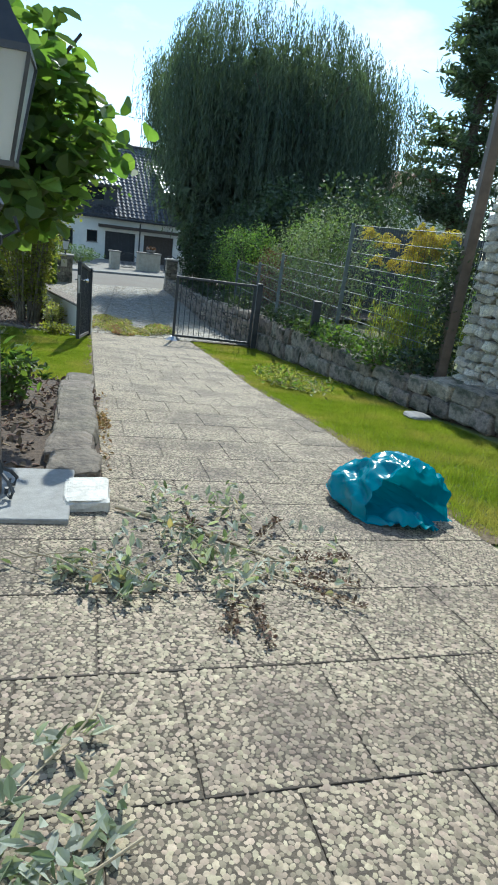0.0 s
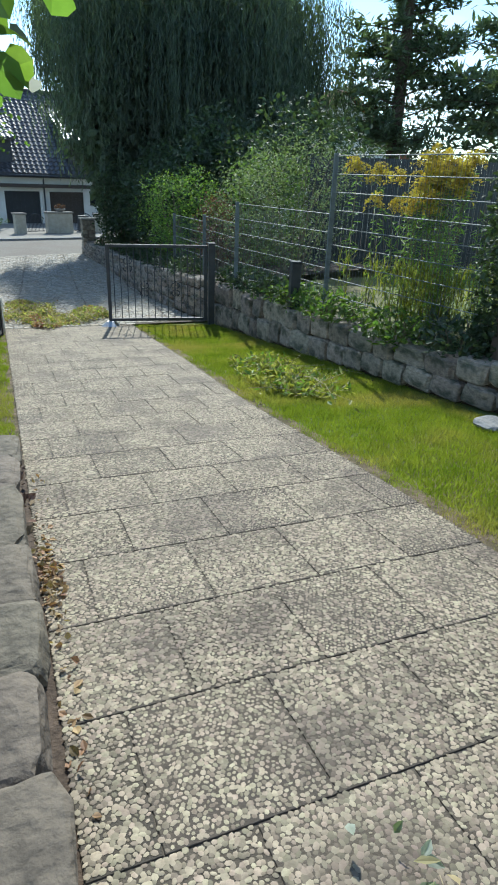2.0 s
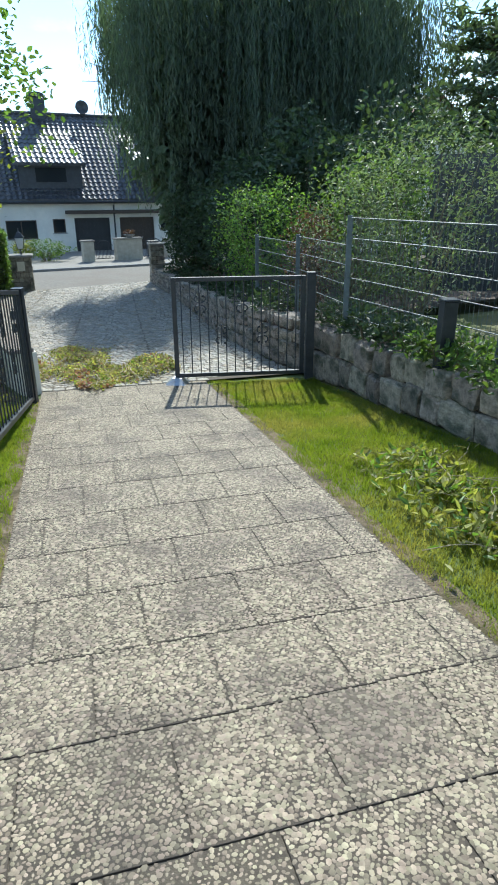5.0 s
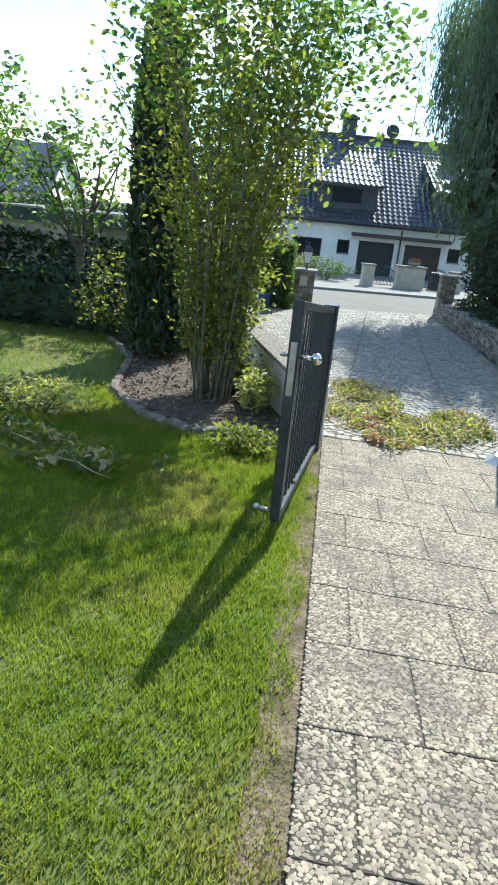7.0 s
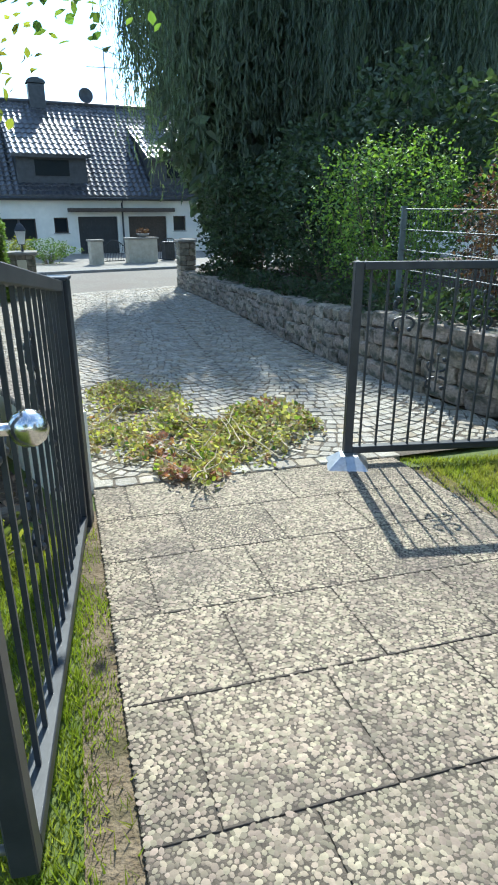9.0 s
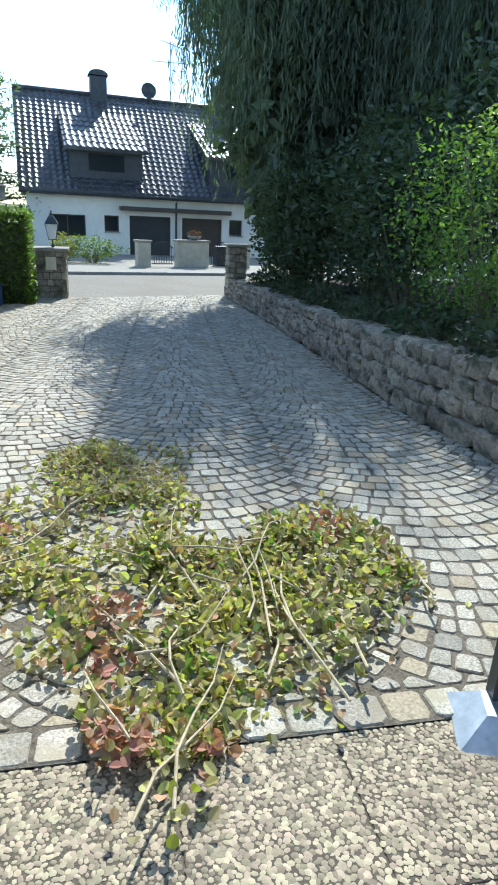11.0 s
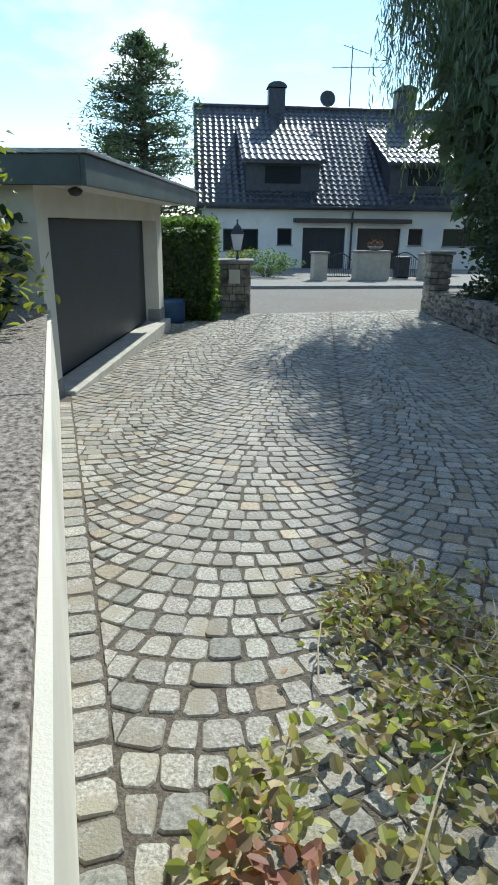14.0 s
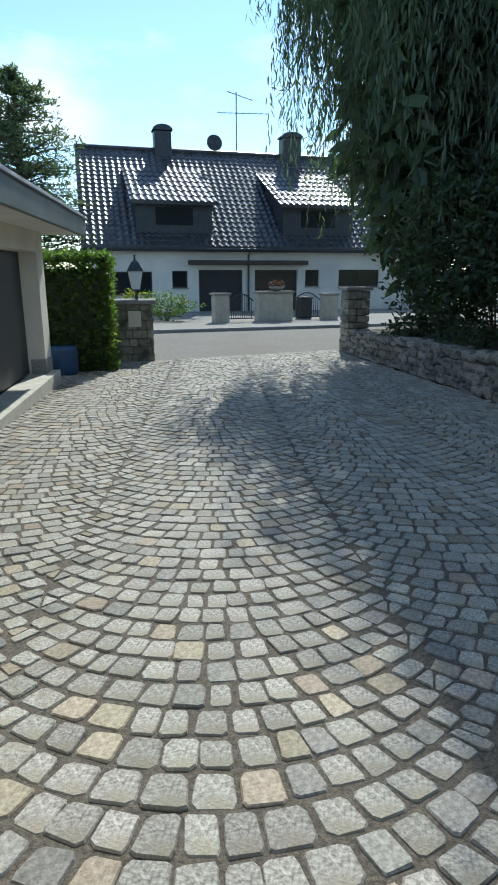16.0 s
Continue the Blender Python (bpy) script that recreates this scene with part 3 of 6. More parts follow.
# ---- gates ----
def gate_leaf(L, H, ornaments, handle, rise=0.0):
    """A flat-bar gate leaf, hinge at the origin, running along +x."""
    g = thing("garden_gate", "open anthracite steel garden gate leaf with vertical bars", "gate", group="driveway gate leaves")
    part("frame", boxes((0, 0.06, -0.03, 0.03, 0, H), (L - 0.06, L, -0.03, 0.03, 0, H), (0.062, L - 0.062, -0.03, 0.03, H - 0.05, H), (0.062, L - 0.062, -0.03, 0.03, 0, 0.05), bevel=0.004), M_STEEL, g)
    n = 14
    for i in range(n):
        x = 0.06 + (L - 0.12) * (i + 0.5) / n
        part("bar", boxes((x - 0.007, x + 0.007, -0.007, 0.007, 0.046, H - 0.046)), M_STEEL, g)
    for k in range(ornaments):
        x = 0.06 + (L - 0.12) * (k * 2.35 + 2) / n
        z = H * (0.74 if k % 2 == 0 else 0.42)
        bm = bmesh.new()
        for sx in (-1, 1):
            for sz in (-1, 1):
                pts = [(x + sx * (0.015 + 0.06 * math.sin(a)), -0.012, z + sz * (0.02 + 0.075 * (1 - math.cos(a)) * 0.6)) for a in np.linspace(0, 2.6, 7)]
                tube(bm, pts, 0.009, 5)
                ball(bm, (pts[-1][0], -0.012, pts[-1][2]), 0.017, 6)
        tube(bm, [(x, -0.012, z - 0.13), (x, -0.012, z + 0.13)], 0.006, 5)
        ball(bm, (x, -0.012, z + 0.14), 0.014, 6)
        part("ornament", bm, M_STEEL, g, "forged scroll ornament")
    if handle:
        part("lock_plate", boxes((L - 0.005, L + 0.006, -0.018, 0.018, H * 0.6, H * 0.83), bevel=0.002), M_GALV, g, "galvanised lock plate")
        bm = tube(bmesh.new(), [(L - 0.05, 0.02, H * 0.77), (L - 0.05, 0.07, H * 0.77), (L - 0.05, 0.10, H * 0.77)], 0.012, 8)
        ball(bm, (L - 0.05, 0.125, H * 0.77), 0.034, 12)
        part("knob", bm, M_CHROME, g, "round chrome knob", True)
        bm = tube(bmesh.new(), [(L - 0.05, -0.02, H * 0.77), (L - 0.05, -0.07, H * 0.77), (L - 0.15, -0.075, H * 0.77)], 0.010, 8)
        part("lever", bm, M_CHROME, g, "chrome lever handle", True)
        bm = tube(bmesh.new(), [(L - 0.03, -0.03, 0.06), (L - 0.03, -0.11, 0.07)], 0.012, 8)
        ball(bm, (L - 0.03, -0.12, 0.07), 0.022, 8)
        part("stop_bolt", bm, M_GALV, g, "galvanised drop bolt", True)
    for o in g.children:
        for v in o.data.vertices:
            v.co.z += rise * v.co.x
    return g


def gate_post(x, y, h, w=0.1):
    z = float(gz(y))
    p = thing("gate_post", "square anthracite steel gate post", "post", (x, y, z))
    part("post", boxes((-w / 2, w / 2, -w / 2, w / 2, -0.1, h), bevel=0.005), M_STEEL, p)
    part("cap", boxes((-w / 2 - 0.006, w / 2 + 0.006, -w / 2 - 0.006, w / 2 + 0.006, h + 0.002, h + 0.02), bevel=0.004), M_STEEL, p)
    return p


g1 = gate_leaf(1.78, 1.33, 5, False)
g1.matrix_basis = pose(1.80, 0.0, 0.085, 0, 0, 180)
gate_post(1.88, 0.02, 1.43, 0.11)
g2 = gate_leaf(2.18, 1.31, 6, True, 0.137)
g2.matrix_basis = pose(-1.71, -0.86, 0.10, 0, 0, -85)
gate_post(-1.72, -0.78, 1.34, 0.11)

bm = bmesh.new()
vs = [bm.verts.new(p) for p in ((-0.15, -0.14, 0), (0.13, -0.2, 0), (0.2, 0.09, 0), (-0.1, 0.12, 0), (-0.04, -0.06, 0.075), (0.08, -0.08, 0.075), (0.1, 0.04, 0.075), (-0.02, 0.05, 0.075))]
for f in ((0, 1, 5, 4), (1, 2, 6, 5), (2, 3, 7, 6), (3, 0, 4, 7), (4, 5, 6, 7), (3, 2, 1, 0)):
    bm.faces.new([vs[i] for i in f])
stop = part("gate_stop", bm, M_GALV)
stop.matrix_basis = pose(0.02, -0.03, float(gz(0)) + 0.008)
tagged(stop, "galvanised steel gate stop plate on the slabs", "gate stop")


# ---- house across the street ----
FA, FB = Vector((-5.99, 31.1)), Vector((-1.47, 32.5))
FU = (FB - FA).normalized()


def house():
    h = thing("house", "white two-family house with a dark tiled roof and dormers", "house", (FA.x, FA.y, 0), math.degrees(math.atan2(FU.y, FU.x)))
    # local x along the front, y back from it; ground about -0.7
    x0, x1, ze, zr, dep = -4.85, 12.5, 2.5, 7.22, 12.0
    zg = -1.0
    ops = [(-3.85, -2.15, 0.12, 1.15), (-1.24, -0.52, 0.42, 1.19), (0.0, 2.1, -0.72, 1.23), (2.7, 4.85, -0.72, 1.23), (5.25, 5.98, 0.46, 1.24), (7.0, 9.2, 0.43, 1.25)]
    segs = []
    cx = x0
    for a, b, c, d in ops:
        segs += [(cx, a, 0, 0.3, zg, ze), (a, b, 0, 0.3, d, ze)]
        if c > zg + 0.4:
            segs.append((a, b, 0, 0.3, zg, c))
        cx = b
    segs += [(cx, x1, 0, 0.3, zg, ze), (x0, x0 + 0.3, 0.3, dep, zg, ze), (x1 - 0.3, x1, 0.3, dep, zg, ze), (x0 + 0.3, x1 - 0.3, dep - 0.3, dep, zg, ze)]
    for sg in segs:
        part("wall", boxes(sg), M_WHITE, h)
    for x in (x0, x1 - 0.3):
        bm = bmesh.new()
        v = [bm.verts.new((x + k, y, z)) for k in (0, 0.3) for y, z in ((0, ze), (dep, ze), (dep / 2, zr - 0.35))]
        for f in ((0, 1, 2), (5, 4, 3), (0, 3, 4, 1), (1, 4, 5, 2), (2, 5, 3, 0)):
            bm.faces.new([v[i] for i in f])
        part("gable", bm, M_WHITE, h)
    # windows and doors
    for i, (a, b, c, d) in enumerate(ops):
        if c > -0.5:
            w = part("window", boxes((a, b, 0.14, 0.2, d - 0.06, d), (a, b, 0.14, 0.2, c, c + 0.06), (a, a + 0.06, 0.14, 0.2, c + 0.06, d - 0.06), (b - 0.06, b, 0.14, 0.2, c + 0.06, d - 0.06), *([((a + b) / 2 - 0.03, (a + b) / 2 + 0.03, 0.14, 0.2, c + 0.06, d - 0.06)] if b - a > 1 else [])), M_DARKWOOD, h, "dark framed window")
            part("pane", boxes((a + 0.06, b - 0.06, 0.165, 0.175, c + 0.06, d - 0.06)), M_GLASS, w)
            part("sill", boxes((a - 0.05, b + 0.05, -0.06, 0.14, c - 0.045, c - 0.003)), M_KERB, w)
        else:
            dn = part("garage_door", boxes((a, b, 0.16, 0.2, c, d)), M_DARKWOOD if i == 3 else M_GDOOR, h, "dark panelled garage door")
            n = 9
            for k in range(n):
                part("board", boxes((a + (b - a) * k / n + 0.01, a + (b - a) * (k + 1) / n - 0.01, 0.145, 0.162, c + 0.05, d - 0.03)), M_DARKWOOD if i == 3 else M_GDOOR, dn)
            part("door_frame", boxes((a - 0.14, a - 0.002, -0.02, 0.1, c, d + 0.12), (b + 0.002, b + 0.14, -0.02, 0.1, c, d + 0.12), (a, b, -0.02, 0.1, d, d + 0.12)), M_WHITE, h)
    oh = 0.4
    k = (zr - ze) / (dep / 2)
    part("canopy", boxes((-0.5, 5.2, -0.55, -0.003, 1.46, 1.66), bevel=0.02), M_DARKWOOD, h, "dark timber door canopy")
    part("downpipe", tube(bmesh.new(), [(2.38, -0.42, 2.1), (2.38, -0.06, 1.9), (2.38, -0.06, -0.75)], 0.05, 8), M_STEEL, h)
    part("gutter", tube(bmesh.new(), [(x0 - 0.3, -oh - 0.06, ze - k * oh - 0.06), (x1 + 0.3, -oh - 0.06, ze - k * oh - 0.06)], 0.07, 8), M_STEEL, h)
    # roof: two slopes of tiles on a deck
    roof = None
    for side in (0, 1):
        def rp(x, y, up=0.0):
            z = ze + k * y + up
            return (x, y if side == 0 else dep - y, z)
        bm = bmesh.new()
        v = [bm.verts.new(rp(x, y, u)) for u in (-0.16, 0.02) for x, y in ((x0 - 0.3, -oh), (x1 + 0.3, -oh), (x1 + 0.3, dep / 2), (x0 - 0.3, dep / 2))]
        for f in ((0, 1, 2, 3), (7, 6, 5, 4), (0, 4, 5, 1), (1, 5, 6, 2), (2, 6, 7, 3), (3, 7, 4, 0)):
            bm.faces.new([v[i] for i in f])
        deck = part("roof", bm, M_ROOF, h, "dark glazed tile roof")
        roof = roof or deck
    # curved tiles in joined courses
    verts, faces = [], []
    nc, nr = 58, 22
    for r in range(nr):
        ya, yb = -oh + (dep / 2 + oh) * r / nr, -oh + (dep / 2 + oh) * (r + 1.08) / nr
        for c in range(nc):
            xa, xb = x0 - 0.3 + (x1 - x0 + 0.6) * c / nc, x0 - 0.3 + (x1 - x0 + 0.6) * (c + 1) / nc
            b = len(verts)
            w = xb - xa
            for y, lift in ((ya, 0.085), (yb, 0.03)):
                for q, hh in ((0.0, 0.0), (0.2, 0.0), (0.4, 0.035), (0.62, 0.06), (0.84, 0.035), (1.0, 0.0)):
                    verts.append((xa + w * q, y, ze + k * y + lift + hh))
            faces += [(b + i, b + i + 1, b + i + 7, b + i + 6) for i in range(5)]
            verts += [(xa, ya, ze + k * ya + 0.02), (xb, ya, ze + k * ya + 0.02)]
            faces.append((b + 12, b + 13, b + 5, b + 4, b + 3, b + 2, b + 1, b))
    t = mesh("roof_tile", verts, faces, M_ROOF, roof)
    tagged(t, kind="stuff")
    part("ridge", tube(bmesh.new(), [(x0 - 0.3, dep / 2, zr + 0.08), (x1 + 0.3, dep / 2, zr + 0.08)], 0.13, 8), M_ROOF, roof)
    # shed dormers
    for xa, xb in ((-2.75, 0.75), (4.2, 7.75)):
        yf, zf = 0.35, 4.2
        yb = (6.0 - ze) / k
        bm = bmesh.new()
        v = [bm.verts.new(p) for x in (xa, xb) for p in ((x, yf, ze + k * yf - 0.1), (x, yf, zf), (x, yb, 5.85))]
        for f in ((0, 1, 2), (5, 4, 3), (0, 3, 4, 1), (1, 4, 5, 2)):
            bm.faces.new([v[i] for i in f])
        dm = part("dormer", bm, M_SLATE, h, "dark clad shed dormer")
        part("dormer_window", boxes((xa + 0.9, xb - 0.9, yf - 0.04, yf - 0.004, zf - 1.0, zf - 0.25)), M_GLASS, dm)
        bm = bmesh.new()
        sl = (6.0 - zf) / (yb - yf)
        v = [bm.verts.new((x, y, zf + (y - yf) * sl + u)) for u in (0.0, 0.09) for x, y in ((xa - 0.22, yf - 0.35), (xb + 0.22, yf - 0.35), (xb + 0.22, yb + 0.2), (xa - 0.22, yb + 0.2))]
        for f in ((3, 2, 1, 0), (4, 5, 6, 7), (0, 1, 5, 4), (1, 2, 6, 5), (2, 3, 7, 6), (3, 0, 4, 7)):
            bm.faces.new([v[i] for i in f])
        dr = part("dormer_roof", bm, M_ROOF, dm)
        verts, faces = [], []
        nc, nr = 13, 7
        for r in range(nr):
            ya, yc = yf - 0.36 + (yb - yf + 0.5) * r / nr, yf - 0.36 + (yb - yf + 0.5) * (r + 1.08) / nr
            for c in range(nc):
                w = (xb - xa + 0.44) / nc
                x = xa - 0.22 + w * c
                b = len(verts)
                for y, lift in ((ya, 0.16), (yc, 0.105)):
                    for q, hh in ((0.0, 0.0), (0.2, 0.0), (0.4, 0.035), (0.62, 0.06), (0.84, 0.035), (1.0, 0.0)):
                        verts.append((x + w * q, y, zf + (y - yf) * sl + lift + hh))
                faces += [(b + i, b + i + 1, b + i + 7, b + i + 6) for i in range(5)]
                verts += [(x, ya, zf + (ya - yf) * sl + 0.09), (x + w, ya, zf + (ya - yf) * sl + 0.09)]
                faces.append((b + 12, b + 13, b + 5, b + 4, b + 3, b + 2, b + 1, b))
        tagged(mesh("roof_tile", verts, faces, M_ROOF, dr), kind="stuff")
    # chimneys, dish, aerial
    for cx, w in ((-0.7, 0.88), (6.35, 1.05)):
        c = part("chimney", boxes((cx - w / 2, cx + w / 2, dep / 2 - 0.45, dep / 2 + 0.35, zr - 1.2, zr + 0.95), bevel=0.02), M_SLATE, h, "slate clad chimney")
        bm = bmesh.new()
        pts = [(cx + (w / 2 + 0.08) * math.cos(a), zr + 0.98 + 0.28 * math.sin(a)) for a in np.linspace(math.pi, 0, 9)]
        for y in (dep / 2 - 0.5, dep / 2 + 0.4):
            bm.faces.new([bm.verts.new((x, y, z)) for x, z in pts])
        bm.verts.ensure_lookup_table()
        for i in range(8):
            bm.faces.new((bm.verts[i], bm.verts[i + 1], bm.verts[i + 10], bm.verts[i + 9]))
        part("chimney_cowl", bm, M_STEEL, c)
    bm = lathe(bmesh.new(), [(0.02, 0.0), (0.2, 0.03), (0.34, 0.09), (0.42, 0.15), (0.41, 0.16), (0.3, 0.1), (0.02, 0.03)], (0, 0, 0), 18)
    bmesh.ops.transform(bm, matrix=pose(2.04, dep / 2 - 0.2, zr + 0.5, 80, 0, 0), verts=bm.verts)
    dish = part("satellite_dish", bm, M_STEEL, h, "grey satellite dish", True)
    part("mast", tube(bmesh.new(), [(2.04, dep / 2, zr - 0.2), (2.04, dep / 2, zr + 0.6)], 0.03, 6), M_STEEL, dish)
    bm = tube(bmesh.new(), [(3.32, dep / 2, zr), (3.32, dep / 2, zr + 3.1)], 0.03, 6)
    tube(bm, [(2.27, dep / 2, zr + 2.05), (5.12, dep / 2, zr + 2.15)], 0.018, 5)
    tube(bm, [(2.82, dep / 2, zr + 3.1), (4.22, dep / 2, zr + 2.75)], 0.018, 5)
    for i in range(9):
        x = 2.32 + i * 0.34
        tube(bm, [(x, dep / 2 - 0.3, zr + 2.06 + i * 0.011), (x, dep / 2 + 0.3, zr + 2.06 + i * 0.011)], 0.01, 4)
    for i in range(5):
        x = 2.92 + i * 0.3
        tube(bm, [(x, dep / 2 - 0.15, zr + 3.07 - i * 0.075), (x, dep / 2 + 0.15, zr + 3.07 - i * 0.075)], 0.01, 4)
    part("aerial", bm, M_STEEL, h, "thin rooftop aerial")
    return h


house()


# ---- front garden walls of the house ----
def yard_post(x, y, w, d, h, label, name="gate_pillar"):
    z = float(gz(y)) + 0.05
    p = thing(name, label, "pillar", (x, y, z), math.degrees(math.atan2(0.447, 0.894)))
    part("shaft", boxes((-w / 2, w / 2, -d / 2, d / 2, -0.1, h - 0.08), bevel=0.015), M_POST, p)
    part("cap", boxes((-w / 2 - 0.05, w / 2 + 0.05, -d / 2 - 0.05, d / 2 + 0.05, h - 0.078, h), bevel=0.015), M_PAVE, p)
    return p


yard_post(-4.42, 24.3, 0.55, 0.4, 1.05, "cream rendered gate pillar with a concrete cap")
pb = yard_post(-2.5, 25.25, 1.4, 0.45, 1.1, "cream rendered planter wall with a bowl of flowers", "planter_wall")
yard_post(-0.35, 26.3, 0.6, 0.4, 1.0, "cream rendered gate pillar half under the tree")
bowl = thing("flower_bowl", "dark bowl planted with low flowers on the wall", "planter", (-2.4, 25.3, float(gz(25.3)) + 1.15))
part("bowl", lathe(bmesh.new(), [(0.12, 0), (0.26, 0.1), (0.3, 0.16)], seg=12), M_KERB, bowl, "", True)
leaf_mesh("plant", cloud(160, (0, 0, 0.22), (0.3, 0.3, 0.14)), 0.1, 0.06, M_PURPLE, bowl)


def arched_gate(x0, y0, x1, y1, hump):
    z = float(gz(y0)) + 0.08
    g = thing("iron_gate", "curved dark iron yard gate with thin bars", "gate", (x0, y0, z), math.degrees(math.atan2(y1 - y0, x1 - x0)), "yard gates")
    L = math.hypot(x1 - x0, y1 - y0)
    pts = [(L * i / 10, 0, 0.72 + hump * math.sin(math.pi * i / 10)) for i in range(11)]
    bm = tube(bmesh.new(), pts, 0.022, 6)
    part("rail", bm, M_STEEL, g)
    part("rail", tube(bmesh.new(), [(0, 0, 0.1), (L, 0, 0.1)], 0.022, 6), M_STEEL, g)
    for i in range(1, 13):
        x = L * i / 13
        part("bar", tube(bmesh.new(), [(x, 0, 0.1), (x, 0, 0.72 + hump * math.sin(math.pi * i / 13))], 0.012, 4), M_STEEL, g)
    return g


arched_gate(-4.1, 24.45, -3.25, 24.88, 0.25)
arched_gate(-1.75, 25.6, -0.72, 26.1, 0.28)
bn = thing("dustbin", "dark grey wheeled dustbin behind the yard gate", "bin", (-1.3, 26.7, float(gz(26.7)) + 0.07), 20)
part("body", boxes((-0.25, 0.25, -0.25, 0.25, 0, 0.75), bevel=0.03), M_STEEL, bn)
part("lid", boxes((-0.28, 0.28, -0.28, 0.28, 0.753, 0.82), bevel=0.02), M_STEEL, bn)


# ---- lantern pillar by the road ----
def lantern(parent, z, s=1.0):
    """A four-sided lantern on its bracket."""
    bm = lathe(bmesh.new(), [(0.03 * s, 0), (0.05 * s, 0.04 * s), (0.022 * s, 0.09 * s), (0.022 * s, 0.2 * s)], (0, 0, z), 10)
    part("stand", bm, M_STEEL, parent)
    z += 0.2 * s
    bm = bmesh.new()
    r0, r1, hh = 0.085 * s, 0.15 * s, 0.36 * s
    q0 = [bm.verts.new((x * r0, y * r0, z)) for x, y in ((-1, -1), (1, -1), (1, 1), (-1, 1))]
    q1 = [bm.verts.new((x * r1, y * r1, z + hh)) for x, y in ((-1, -1), (1, -1), (1, 1), (-1, 1))]
    for i in range(4):
        bm.faces.new((q0[i], q0[(i + 1) % 4], q1[(i + 1) % 4], q1[i]))
    part("lamp_glass", bm, M_LAMPGLASS, parent, "pale frosted lantern glass")
    bm = bmesh.new()
    for x, y in ((-1, -1), (1, -1), (1, 1), (-1, 1)):
        tube(bm, [(x * r0 * 1.03, y * r0 * 1.03, z), (x * r1 * 1.03, y * r1 * 1.03, z + hh)], 0.010 * s, 4)
    box(bm, -r0 * 1.15, r0 * 1.15, -r0 * 1.15, r0 * 1.15, z - 0.02 * s, z)
    part("lantern_frame", bm, M_STEEL, parent)
    bm = bmesh.new()
    prof = [(r1 * 1.06, 0.0), (r1 * 1.04, 0.025 * s), (r1 * 0.62, 0.13 * s), (r1 * 0.5, 0.17 * s), (r1 * 0.18, 0.21 * s), (r1 * 0.1, 0.28 * s)]
    rings = [[bm.verts.new((x * r, y * r, z + hh + dz)) for x, y in ((-1, -1), (1, -1), (1, 1), (-1, 1))] for r, dz in prof]
    for a, b in zip(rings, rings[1:]):
        for i in range(4):
            bm.faces.new((a[i], a[(i + 1) % 4], b[(i + 1) % 4], b[i]))
    bm.faces.new(rings[0][::-1])
    bm.faces.new(rings[-1])
    ball(bm, (0, 0, z + hh + 0.3 * s), 0.025 * s, 8)
    part("lantern_roof", bm, M_STEEL, parent, "black lantern roof")


pil = thing("stone_pillar", "square mixed-stone pillar with a cream plaque by the road", "pillar", (-5.25, 14.05, float(gz(14.0))), 12)
part("shaft_core", boxes((-0.31, 0.31, -0.31, 0.31, -0.1, 1.1)), M_JOINT, pil)
rr = random.Random(5)
for face in range(4):
    z = 0.0
    while z < 1.08:
        hh = min(rr.uniform(0.1, 0.19), 1.1 - z)
        x = -0.34
        while x < 0.33:
            w = min(rr.uniform(0.12, 0.3), 0.34 - x)
            if w > 0.05:
                o = part("stone", boxes((x + 0.006, x + w - 0.006, -0.345 - rr.uniform(0, 0.012), -0.28, z + 0.006, z + hh - 0.006), bevel=0.012), M_WALLST, pil)
                o.matrix_basis = pose(0, 0, 0, 0, 0, 90 * face)
            x += w
        z += hh
part("cap", boxes((-0.42, 0.42, -0.42, 0.42, 1.103, 1.18), bevel=0.015), M_PAVE, pil, "pale stone cap")
part("plaque", boxes((-0.12, 0.12, -0.375, -0.35, 0.68, 0.98), bevel=0.004), M_PLAQUE, pil, "cream letter plaque")
pl = thing("pillar_lantern", "black old-style lantern on the stone pillar", "lantern", (-5.2, 14.05, float(gz(14.0)) + 1.182), 12)
lantern(pl, 0.0, 0.95)

# stone pier at the street end of the courtyard wall
pier = thing("wall_pier", "rough stone pier ending the courtyard wall at the street", "pillar", (-0.72, 15.75, float(gz(15.75))), 12)
part("core", boxes((-0.2, 0.2, -0.2, 0.2, -0.1, 1.2)), M_JOINT, pier)
zc = -0.05
prs = random.Random(31)
while zc < 1.2:
    hs = prs.uniform(0.13, 0.2)
    cut = prs.uniform(-0.08, 0.08)
    for xa, xb in ((-0.25, cut - 0.006), (cut + 0.006, 0.25)):
        part("stone", boxes((xa, xb, -0.25 - prs.uniform(0, 0.015), 0.25, zc, zc + hs - 0.012), bevel=0.018), M_WALLST, pier)
    zc += hs
part("cap", boxes((-0.3, 0.3, -0.3, 0.3, zc, zc + 0.07), bevel=0.015), M_PAVE, pier)

# ---- trees ----
def limb(bm, a, b, r0, r1, bend=0.2, n=6, sides=7):
    a, b = Vector(a), Vector(b)
    L = (b - a).length
    off = Vector((RND.uniform(-1, 1), RND.uniform(-1, 1), RND.uniform(-.3, .6))) * bend * L
    pts = [a.lerp(b, i / n) + off * math.sin(math.pi * i / n) * 0.5 for i in range(n + 1)]
    tube(bm, pts, [r0 + (r1 - r0) * i / n for i in range(n + 1)], sides)
    return pts


